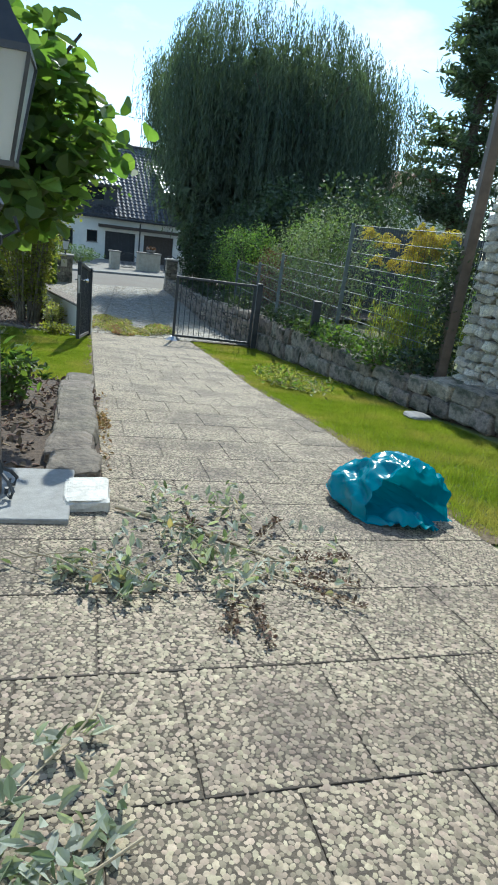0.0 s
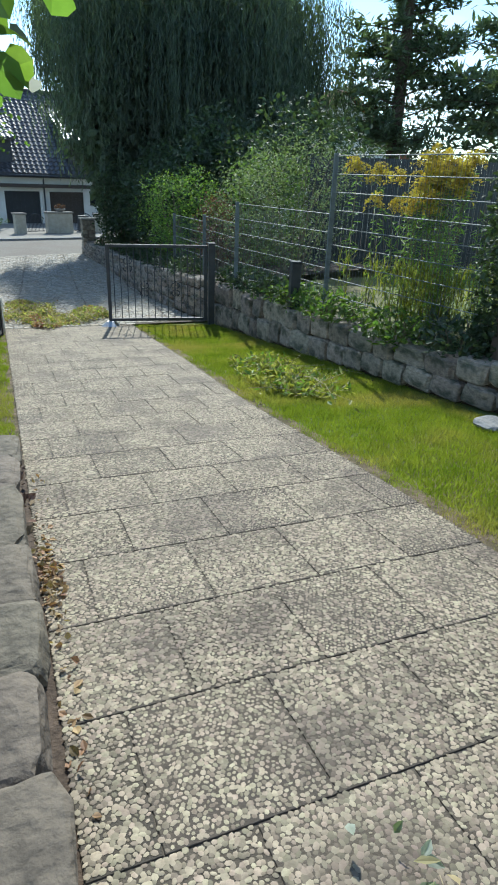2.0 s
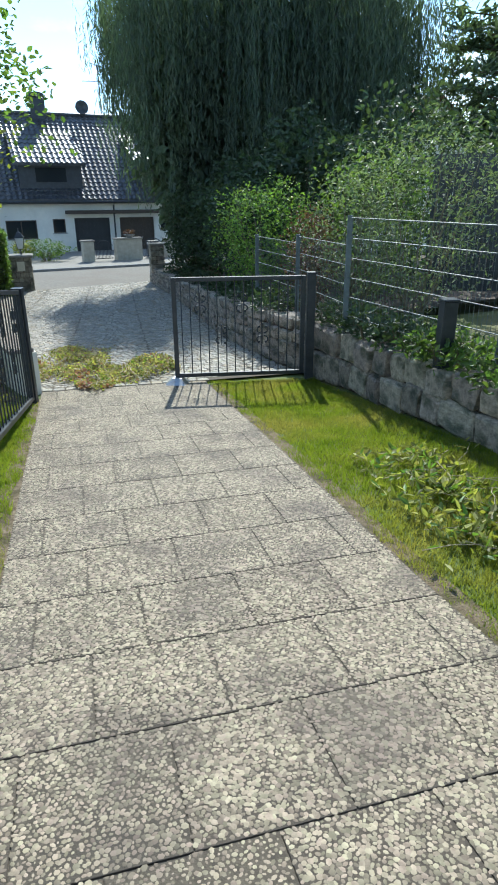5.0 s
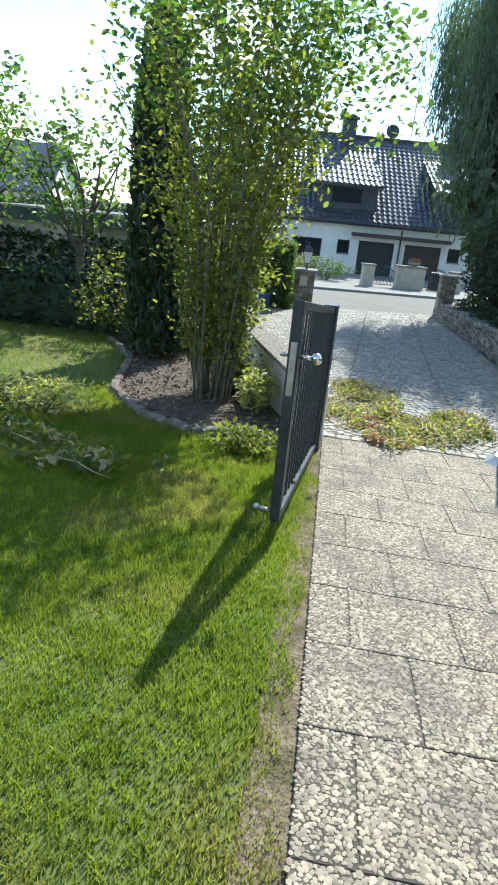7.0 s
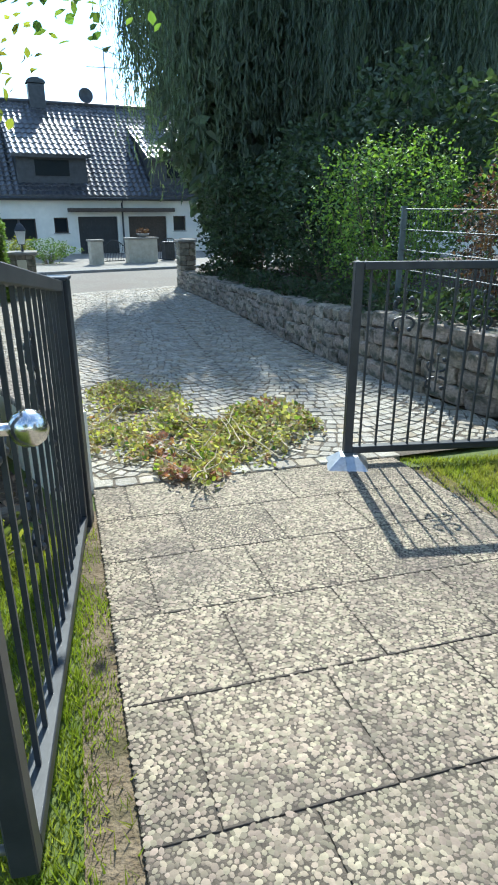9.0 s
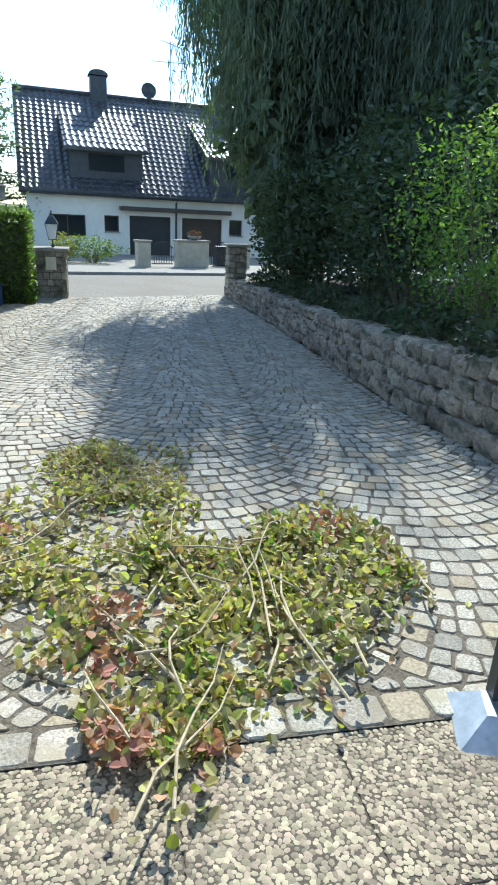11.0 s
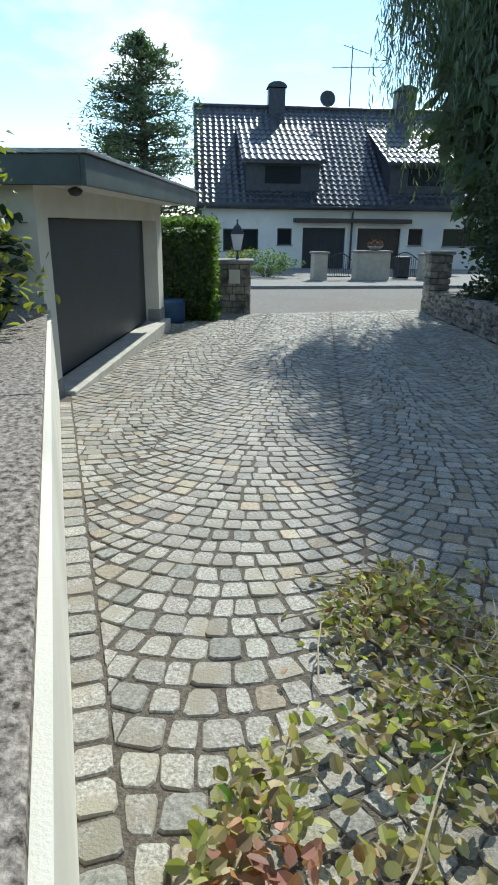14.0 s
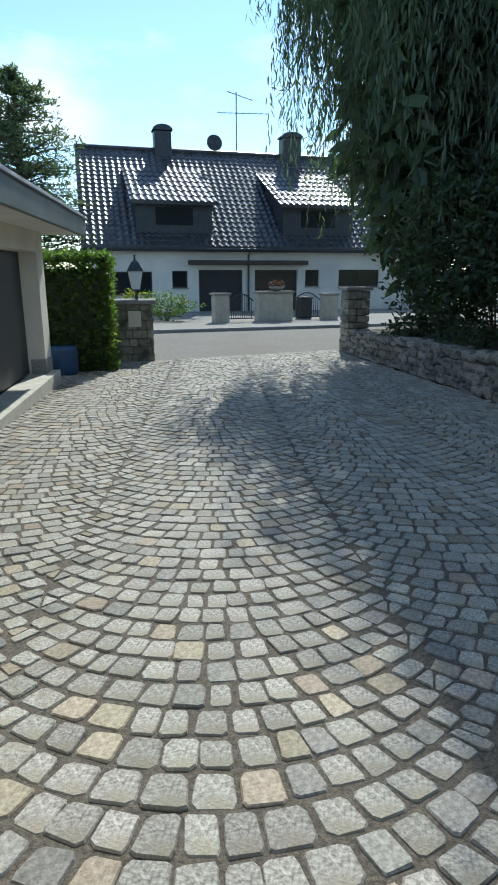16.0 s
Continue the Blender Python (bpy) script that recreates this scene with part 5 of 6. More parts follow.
# ---- wire fence on the wall ----
fence = thing("wire_fence", "grey double-bar wire fence on the stone wall", "fence", (0, 0, 0))
FP = [(1.55, 3.3, 0.62, 1.75), (1.95, 1.4, 0.68, 1.85), (2.23, -0.48, 0.72, 2.17), (3.02, -2.97, 0.82, 2.88), (3.95, -5.85, 0.95, 3.4)]
for x, y, z0, z1 in FP:
    part("post", boxes((x - 0.03, x + 0.03, y - 0.02, y + 0.02, z0 - 0.1, z1), bevel=0.004), M_FENCE, fence)
for (xa, ya, za, zb), (xc, yc, zc, zd) in zip(FP, FP[1:]):
    top = min(zb, zd) - 0.03
    lo = max(za, zc) + 0.15
    n = max(4, int((top - lo) / 0.2))
    for i in range(n + 1):
        z = lo + (top - lo) * i / n
        part("wire", tube(bmesh.new(), [(xa, ya - 0.01, z), (xc, yc + 0.01, z)], 0.006, 5), M_FENCE, fence)
    L = math.hypot(xc - xa, yc - ya)
    bm = bmesh.new()
    for i in range(1, int(L / 0.06)):
        k = i * 0.06 / L
        x, y = xa + (xc - xa) * k, ya + (yc - ya) * k
        tube(bm, [(x + 0.008, y, lo), (x + 0.008, y, top)], 0.0022, 3)
    tagged(part("mesh_wire", bm, M_FENCE, fence), kind="stuff")
dp = thing("bollard", "short dark square post standing on the stone wall", "post", (2.72, -2.45, 0.78))
part("post", boxes((-0.07, 0.07, -0.07, 0.07, -0.1, 0.66), bevel=0.006), M_STEEL, dp)
part("cap", boxes((-0.08, 0.08, -0.08, 0.08, 0.662, 0.685), bevel=0.006), M_STEEL, dp)

slat = thing("slat_fence", "long dark slatted fence at the back of the garden", "fence", (4.3, 2.2, 0.85), -17)
part("rail", boxes((0, 11.0, -0.03, 0.0, 0.3, 0.36)), M_STEEL, slat)
part("rail", boxes((0, 11.0, -0.03, 0.0, 1.86, 1.92)), M_STEEL, slat)
for i in range(100):
    part("slat", boxes((i * 0.11, i * 0.11 + 0.103, 0.003, 0.025, 0.02, 2.15)), M_STEEL, slat)

pole = thing("brown_post", "tall square brown steel post at the wall", "post", (3.84, -5.95, 0.55))
part("post", boxes((-0.065, 0.065, -0.065, 0.065, -0.2, 4.2), bevel=0.006), M_POLE, pole)
part("base_plate", boxes((-0.12, 0.12, -0.12, 0.12, -0.01, 0.02), bevel=0.004), M_POLE, pole)
fs = boulder("flat_stone", (3.3, -6.82, float(gz(-6.8)) + 0.02), 0.34, 0.26, 0.07, 20, M_KERB, seed=31)
tagged(fs, "flat pale stone lying in the grass by the wall", "stone")

# ---- gabion wall ----
gab = tagged(new("wall_gabion"), "tall gabion wall of pale broken stones in wire mesh", "gabion wall", kind="structure")
ga0, ga1 = Vector((3.95, -6.2)), Vector((5.3, -11.2))
gu = (ga1 - ga0).normalized()
gn = Vector((-gu.y, gu.x))
GL_ = (ga1 - ga0).length
rot = math.atan2(gu.y, gu.x)
part("core", boxes((0.05, GL_, 0.12, 0.6, -0.4, 3.3)), M_SOIL, gab).matrix_basis = pose(ga0.x, ga0.y, 1.0, 0, 0, math.degrees(rot))
gs = []
for i in range(8):
    tmp = boulder("stone", (0, 0, 0), 1, 1, 1, 0, M_GABION, seed=i + 40, cuts=1, rough=0.3, square=0.7)
    gs.append(tmp.data)
    bpy.data.objects.remove(tmp)
rg = random.Random(4)
cnt = 0
z = 0.62
while z < 4.25:
    d = rg.uniform(-0.1, 0)
    hh = rg.uniform(0.1, 0.17)
    while d < 2.6:
        w = rg.uniform(0.12, 0.26)
        q = ga0 + gu * (d + w / 2) + gn * rg.uniform(0.02, 0.07)
        o = new("stone", rg.choice(gs))
        o.parent = gab
        o.matrix_basis = Matrix.LocRotScale((q.x, q.y, z + hh / 2), Euler((rg.uniform(-.3, .3), rg.uniform(-.3, .3), rot + rg.uniform(-.2, .2))), (w * 1.05, 0.22, hh * 1.15))
        d += w
    z += hh * 0.98
bm = bmesh.new()
for i in range(27):
    tube(bm, [(i * 0.1, -0.075, -0.35), (i * 0.1, -0.075, 3.3)], 0.0025, 3)
for i in range(37):
    tube(bm, [(0, -0.08, -0.35 + i * 0.1), (2.65, -0.08, -0.35 + i * 0.1)], 0.0025, 3)
gw = part("mesh_wire", bm, M_GALV, gab)
gw.matrix_basis = pose(ga0.x, ga0.y, 1.0, 0, 0, math.degrees(rot))
tagged(gw, kind="stuff")
iv = thing("ivy", "dark ivy climbing the edge of the gabion wall", "climbing plant", (3.9, -6.0, 0.8))
q = RNG.uniform(0, 1, (1500, 3)) * [0.45, 0.4, 1.9] + [-0.3, 0.0, 0.0]
leaf_mesh("foliage", q, 0.07, 0.06, M_DARKLEAF, iv, droop=0.6)
part("branchwork", tube(bmesh.new(), [(0, 0.1, -0.2), (-0.05, 0.2, 0.8), (0.02, 0.2, 1.8)], [0.02, 0.015, 0.005], 6), M_BARK, iv)

# ---- lantern post ----
lz = float(gz(-10.75))
plate = thing("base_slab", "square pale concrete slab under the lantern post", "slab", (-0.55, -10.72, lz), 8)
part("slab", boxes((-0.42, 0.4, -0.33, 0.33, -0.04, 0.05), bevel=0.006), M_GREYPLATE, plate)
post = thing("lantern_post", "tall black lantern post with scrolled iron foot", "lantern", (-0.54, -10.75, lz + 0.052), 10)
bm = bmesh.new()
box(bm, -0.03, 0.03, -0.03, 0.03, 0.0, 1.6, 0.006)
part("post", bm, M_POLE, post, "brown square post")
for k in range(4):
    a = k * math.pi / 2 + 0.78
    pts = [(math.cos(a) * r, math.sin(a) * r, z) for r, z in ((0.03, 0.2), (0.05, 0.13), (0.1, 0.1), (0.14, 0.05), (0.12, 0.012), (0.085, 0.025), (0.09, 0.06))]
    part("scroll", tube(bmesh.new(), pts, 0.011, 6), M_STEEL, post, "curled iron foot scroll")
part("collar", boxes((-0.045, 0.045, -0.045, 0.045, 1.28, 1.34), bevel=0.01), M_STEEL, post)
bm = bmesh.new()
tube(bm, [(-0.03, 0, 1.31), (-0.12, 0, 1.36), (-0.1, 0, 1.42)], 0.01, 6)
tube(bm, [(0.03, 0, 1.31), (0.12, 0, 1.36), (0.1, 0, 1.42)], 0.01, 6)
part("collar_scroll", bm, M_STEEL, post)
lantern(post, 1.42, 1.15)

wb = boulder("white_block", (-0.075, -10.63, float(gz(-10.63)) + 0.034), 0.25, 0.36, 0.085, 8, M_WHITEST, seed=12, cuts=4, rough=0.13, square=0.3)
tagged(wb, "rough white limestone block on the path's edge", "stone block")

# ---- edging stones beside the path ----
edge = tagged(new("bed_edging"), "row of rough brown edging stones along the bed", "edging", kind="structure")
r = 6.55
k = 0
rs = random.Random(8)
while r < 10.05:
    L = min(rs.uniform(0.35, 0.75), 10.2 - r)
    x, y = on_path(-0.19 + rs.uniform(-0.02, 0.02), r + L / 2)
    o = boulder("stone", (x, y, float(gz(y)) + 0.022), L * 0.98, 0.33, 0.17, math.degrees(math.atan2(PU.y, PU.x)) + rs.uniform(-3, 3), M_EDGEST, edge, seed=60 + k, cuts=3, rough=0.16, square=0.4)
    r += L
    k += 1
ring = tagged(new("shrub_bed_edging"), "low stone edging round the mulched shrub bed", "edging", kind="structure")
for (xa, ya), (xb, yb) in zip(BED2[:5], BED2[1:6]):
    n = max(1, int(math.hypot(xb - xa, yb - ya) / 0.3))
    for i in range(n):
        kx = (i + 0.5) / n
        x, y = xa + (xb - xa) * kx, ya + (yb - ya) * kx
        boulder("stone", (x, y, float(gz(y)) + 0.005), 0.3, 0.11, 0.1, math.degrees(math.atan2(yb - ya, xb - xa)), M_EDGEST, ring, seed=90 + i, cuts=2)
n_ = 4200
mx, my = RNG.uniform(-6.4, -1.8, n_), RNG.uniform(-1.0, 5.2, n_)
ok = inside(BED2, mx, my)
mu = leaf_mesh("mulch", np.stack([mx[ok], my[ok], gz(my[ok]) + 0.006], -1), 0.07, 0.035, M_MULCH, None, up=0.1)
tagged(mu, "dry bark mulch and fallen leaves under the shrub", "mulch", kind="stuff")
mx, my = RNG.uniform(-3.6, -0.4, 2600), RNG.uniform(-10.5, -5.2, 2600)
ok = inside(BED1, mx, my)
mu = leaf_mesh("leaf_litter", np.stack([mx[ok], my[ok], gz(my[ok]) + 0.006], -1), 0.07, 0.04, M_MULCH, None, up=0.15)
tagged(mu, "dry leaf litter on the planting bed", "leaf litter", kind="stuff")
for i, (x, y) in enumerate(((-1.5, -9.2), (-1.2, -8.2), (-2.1, -8.6), (-1.9, -7.2), (-2.4, -9.7))):
    bush("bed_plant", (x, y, float(gz(y))), (0.3, 0.3, 0.25), "low dark leafy plant in the planting bed", M_LEAF, 260, 0.12, 0.06)

# fallen leaves in the joint beside the edging
rl = random.Random(3)
pts = []
for i in range(210):
    r = rl.choice((rl.uniform(7.2, 9.9), rl.gauss(8.55, 0.16), rl.gauss(8.55, 0.16)))
    x, y = on_path(rl.uniform(-0.01, 0.05) + abs(rl.gauss(0, 0.03)), r)
    pts.append((x, y, float(gz(y)) + 0.006))
fl = leaf_mesh("fallen_leaves", pts, 0.036, 0.025, M_FALLEN, None, up=0.03)
tagged(fl, "brown and red dry leaves fallen along the path edge", "fallen leaves", kind="stuff")

# ---- blue plastic sack ----
def crease(p, f, seed):
    return 1 - 2 * abs(noise.noise(p * f + Vector((seed, 0, 0))))


bm = bmesh.new()
nu, nv = 120, 46
rows = []
for j in range(nv + 1):
    v = j / nv
    row = []
    for i in range(nu):
        a = 6.2832 * i / nu
        c, s_ = math.cos(a), math.sin(a)
        # a gaping hood: the mouth looks along -y, the closed end lies behind
        taper = math.sqrt(max(0.0, 1 - v ** 2.4))
        x = 0.29 * c * (0.12 + 0.88 * taper)
        lean = max(0.0, -c) * 0.26 * (0.35 + 0.65 * v) * (1 - 0.6 * max(0.0, s_))
        up = max(0.0, s_) ** 0.72 * 0.33 * (0.2 + 0.8 * taper)
        y = -0.13 + 0.62 * v + 0.1 * max(0.0, s_) * (1 - v)
        if s_ < 0:
            # the lower lip slumps forward in points
            lip = (-s_) ** 0.8 * (1 - v) ** 2
            y -= lip * (0.16 + 0.09 * math.cos(3.2 * c + 0.6) + 0.1 * max(0.0, c))
            up = 0.012 + 0.3 * (1 - v) ** 2 * max(0.0, 0.8 - abs(c + 0.3)) * (0.35 + abs(noise.noise(Vector((c * 6, v * 4, 1)))))
        p = Vector((c * 1.6, s_ * 1.6, v * 1.3))
        k = 0.06 * crease(p, 1.5, 3) + 0.022 * crease(p, 3.4, 8) + 0.006 * crease(p, 8.0, 5)
        k *= 0.35 + 0.65 * min(1.0, up / 0.12)
        row.append(bm.verts.new((x - lean + k * c, y + 0.4 * k, max(up + k * max(s_, 0.15), 0.004 + 0.004 * (1 + noise.noise(p * 6))))))
    rows.append(row)
for q, w in zip(rows, rows[1:]):
    for i in range(nu):
        bm.faces.new((q[i], q[(i + 1) % nu], w[(i + 1) % nu], w[i]))
bm.faces.new(rows[-1])
sack = part("rubbish_sack", bm, M_BAG, smooth=True)
sack.matrix_basis = pose(1.86, -10.44, float(gz(-10.44)) + 0.004, 4.5, 0, 16) @ Matrix.Scale(0.86, 4)
tagged(sack, "open crumpled blue plastic rubbish sack on the lawn edge", "rubbish sack")


# ---- cut plants ----
def cuttings(name, label, poly, nleaf, mats, L, W, sticks, lift, zb=0.012, group="", stick_len=(0.5, 1.3), stick_r=0.006, up=0.35, spots=(), branchy=0.0, blunt=False, lie=None):
    """A heap of cut branches: sticks lying across each other with leaves."""
    cx, cy = sum(p[0] for p in poly) / len(poly), sum(p[1] for p in poly) / len(poly)
    t = thing(name, label, "garden waste", (cx, cy, float(gz(cy))), group=group)
    x0, x1, y0, y1 = min(p[0] for p in poly), max(p[0] for p in poly), min(p[1] for p in poly), max(p[1] for p in poly)

    def place(n):
        out = np.zeros((0, 2))
        while len(out) < n:
            x, y = RNG.uniform(x0, x1, 4 * n), RNG.uniform(y0, y1, 4 * n)
            ok = inside(poly, x, y)
            x, y = x[ok], y[ok]
            dens = np.array([max(0.06, 0.37 + 1.5 * noise.noise(Vector((p, q, 4)))) for p, q in zip(x * 2.6, y * 2.6)])
            ok = RNG.uniform(0, 1, len(x)) < dens
            out = np.concatenate([out, np.stack([x[ok] - cx, y[ok] - cy], -1)])
        return out[:n]
    allp = place(nleaf)
    lines = []
    for x, y in place(sticks):
        a = RNG.uniform(0, 6.2832) if lie is None else RNG.normal(lie, 0.55)
        lines.append((x, y, a, RNG.uniform(*stick_len)))
    # most leaves sit in tufts along the branches
    for j in range(int(nleaf * branchy)):
        x, y, a, ln = lines[j % len(lines)]
        k = (round(RNG.uniform(-0.5, 0.5) * 7) / 7 + RNG.normal(0, 0.025)) * ln
        qx, qy = x + math.cos(a) * k + RNG.normal(0, 0.055), y + math.sin(a) * k + RNG.normal(0, 0.055)
        if inside(poly, np.array([qx + cx]), np.array([qy + cy]))[0] or RNG.uniform() < 0.25:
            allp[j] = (qx, qy)
    if spots:
        near_spot = np.min([np.hypot(allp[:, 0] + cx - p[0], allp[:, 1] + cy - p[1]) for p in spots], axis=0)
        head = np.argsort(near_spot + RNG.uniform(0, 0.12, nleaf))[:int(nleaf * mats[0][1])]
        rest = np.setdiff1d(np.arange(nleaf), head)
        RNG.shuffle(rest)
        allp = allp[np.concatenate([head, rest])]
    else:
        RNG.shuffle(allp)
    hump = np.array([max(0.0, 0.6 + noise.noise(Vector((x * 1.9, y * 1.9, 9)))) for x, y in allp])
    zz = gz(allp[:, 1] + cy) - float(gz(cy)) + zb + lift * hump * RNG.uniform(0, 1, nleaf) ** 0.8
    at = 0
    for m, share in mats:
        k = int(nleaf * share)
        leaf_mesh("foliage", np.column_stack([allp[at:at + k], zz[at:at + k]]), L, W, m, t, up=up, blunt=blunt)
        at += k
    for i, (x, y, a, ln) in enumerate(lines):
        d = Vector((math.cos(a), math.sin(a), 0))
        pts = []
        for k in range(5):
            q = Vector((x, y, 0)) + d * ln * (k / 4 - 0.5) + Vector((-d.y, d.x, 0)) * 0.05 * math.sin(k + i)
            pts.append((q.x, q.y, float(gz(q.y + cy)) - float(gz(cy)) + zb + lift * 0.55 + 0.03 * math.sin(k * 1.3 + i)))
        part("stick", tube(bmesh.new(), pts, [stick_r, stick_r * 0.9, stick_r * 0.75, stick_r * 0.6, stick_r * 0.3], 6), M_TWIG, t)
    return t


HEAP = [(-1.22, -0.28), (-0.65, -0.2), (-0.45, 0.18), (-0.1, 0.6), (0.12, 0.95), (-0.1, 1.3), (-0.5, 1.5), (-0.95, 1.4), (-1.25, 1.72), (-1.75, 1.78), (-2.24, 1.35), (-2.24, 0.95), (-2.03, 0.52), (-1.83, 0.26), (-1.45, 0.1)]
RED_SPOTS = ((-1.2, -0.2), (-0.85, -0.25), (-1.3, 0.15), (-2.05, 1.1), (-1.3, 0.45), (-0.35, 1.2))
cuttings("brush_heap", "heap of cut branches with wilting green leaves on the setts", HEAP, 6000, ((M_REDLEAF, 0.06), (M_HEAP, 0.32), (M_LEAFY, 0.12), (M_LIME, 0.06), (M_DRYLEAF, 0.34), (M_FALLEN, 0.1)), 0.041, 0.033, 30, 0.14, stick_len=(0.4, 1.0), up=0.35, spots=RED_SPOTS, branchy=0.6, blunt=True, lie=1.8)
DRY = [(-1.15, 1.65), (-1.08, 2.2), (-1.25, 2.7), (-1.75, 2.62), (-2.15, 2.3), (-2.0, 1.85), (-1.6, 1.5)]
cuttings("brush_heap", "thin dry twigs with small withered leaves on the setts", DRY, 1700, ((M_HEAP, 0.42), (M_DRYLEAF, 0.25), (M_FALLEN, 0.2), (M_LEAFY, 0.12)), 0.036, 0.026, 54, 0.12, stick_len=(0.25, 0.7), stick_r=0.0035, up=0.4, branchy=0.8, blunt=True)
SAGE = [(-0.1, -11.5), (0.2, -10.95), (0.38, -10.25), (0.75, -10.2), (0.85, -10.8), (1.1, -10.6), (1.3, -11.1), (1.22, -11.85), (1.0, -11.7), (0.85, -11.95), (0.69, -12.1), (0.5, -11.6), (0.22, -11.8)]
cuttings("sage_cuttings", "cut silver-leaved branches wilting on the slabs", SAGE, 430, ((M_SILVER, 0.7), (M_GREYLEAF, 0.24), (M_DRYLEAF, 0.05)), 0.062, 0.03, 15, 0.1, stick_len=(0.3, 0.62), stick_r=0.0045, up=0.35, branchy=0.85)
SAGE2 = [(0.0, -12.75), (0.12, -12.52), (0.28, -12.45), (0.37, -12.68), (0.34, -12.95), (0.05, -13.05)]
cuttings("sage_cuttings", "small heap of silver-leaved cuttings on the slabs", SAGE2, 150, ((M_SILVER, 0.75), (M_GREYLEAF, 0.2)), 0.066, 0.026, 4, 0.07, stick_len=(0.25, 0.4), stick_r=0.004)
WEED = [(1.55, -3.4), (2.2, -3.5), (2.6, -4.9), (2.6, -5.6), (2.0, -5.6), (1.6, -5.0), (1.5, -4.2)]
cuttings("weed_heap", "pulled weeds and cut stems wilting on the lawn", WEED, 1500, ((M_LEAFY, 0.45), (M_HEAP, 0.3), (M_LIME, 0.25)), 0.085, 0.032, 20, 0.11, stick_r=0.003, branchy=0.6)
LAWN_T = [(-3.3, -2.9), (-2.5, -2.5), (-2.6, -2.1), (-3.2, -2.2), (-4.6, -1.7), (-4.4, -0.6), (-5.2, -0.2), (-5.6, -1.3)]
cuttings("weed_heap", "cut yellowing stems lying across the lawn", LAWN_T, 700, ((M_LEAFY, 0.4), (M_LEAF, 0.25), (M_DRYLEAF, 0.3)), 0.085, 0.05, 9, 0.13, stick_r=0.005)
# brown seed spikes among the cuttings
for i, (a, ln) in enumerate(((-80, .3), (-95, .24), (-30, .33), (10, .3), (-15, .28), (60, .24), (120, .2))):
    bx, by = 0.72 + 0.3 * math.cos(radians(a)), -11.35 + 0.35 * math.sin(radians(a))
    sp = thing("seed_spike", "brown withered flower spike on the slabs", "garden waste", (bx, by, float(gz(by)) + 0.02), a, "withered flower spikes")
    q = np.stack([RNG.uniform(0, ln, 90), RNG.normal(0, 0.014, 90), 0.012 + np.abs(RNG.normal(0, 0.012, 90))], -1)
    leaf_mesh("flower_head", q, 0.022, 0.014, M_MULCH, sp)
    part("stalk", tube(bmesh.new(), [(-0.2, 0, 0.01), (ln, 0, 0.015)], 0.003, 4), M_TWIG, sp)
stick = thing("branch", "long bare cut branch lying on the slabs", "branch", (0.1, -10.75, float(gz(-10.75)) + 0.02), -28)
part("stem", tube(bmesh.new(), [(0, 0, 0.005), (0.35, 0.03, 0.01), (0.7, 0.0, 0.02), (1.1, -0.05, 0.03)], [0.012, 0.011, 0.009, 0.006], 7), M_TWIG, stick)

# ---- neighbour houses far off ----
def far_house(x, y, z, w, d, he, hr, rz, label, roofm):
    h = thing("far_house", label, "house", (x, y, z), rz)
    part("wall", boxes((-w / 2, w / 2, 0, d, -2, he)), M_WHITE, h)
    bm = bmesh.new()
    v = [bm.verts.new(p) for p in ((-w / 2, 0, he + 0.003), (-w / 2, d, he + 0.003), (-w / 2, d / 2, hr - 0.2), (w / 2, 0, he + 0.003), (w / 2, d, he + 0.003), (w / 2, d / 2, hr - 0.2))]
    for f in ((0, 1, 2), (5, 4, 3), (0, 3, 4, 1), (1, 4, 5, 2), (2, 5, 3, 0)):
        bm.faces.new([v[i] for i in f])
    part("gable", bm, M_WHITE, h)
    for s in (0, 1):
        bm = bmesh.new()
        q = [(-w / 2 - .4, -0.5, he - 0.25), (w / 2 + .4, -0.5, he - 0.25), (w / 2 + .4, d / 2, hr), (-w / 2 - .4, d / 2, hr)]
        if s:
            q = [(a, d - b, c) for a, b, c in q]
        v = [bm.verts.new((a, b, c + u)) for u in (0, 0.15) for a, b, c in q]
        for f in ((0, 1, 2, 3), (7, 6, 5, 4), (0, 4, 5, 1), (1, 5, 6, 2), (2, 6, 7, 3), (3, 7, 4, 0)):
            bm.faces.new([v[i] for i in f])
        part("roof", bm, roofm, h)
    for k in range(3):
        xx = -w / 2 + w * (k + 0.5) / 3
        wd = part("window", boxes((xx - .55, xx + .55, -0.05, -0.003, 0.9, 2.1)), M_WHITE, h)
        part("pane", boxes((xx - .47, xx + .47, -0.065, -0.053, 0.98, 2.02)), M_GLASS, wd)
    return h


far_house(18.5, 34.0, 1.0, 8, 9, 3.2, 6.6, 100, "distant house with a red tiled roof", M_ROOFRED)
far_house(-30, 26, -0.5, 11, 9, 2.8, 5.6, 20, "distant low house with a grey roof", M_ROOF)

# the house behind the walker
tagged(part("wall_house", boxes((-6, 8, -18.6, -18.3, 1.0, 5.5)), M_RENDER), "rendered house wall behind the path", "wall", kind="structure")

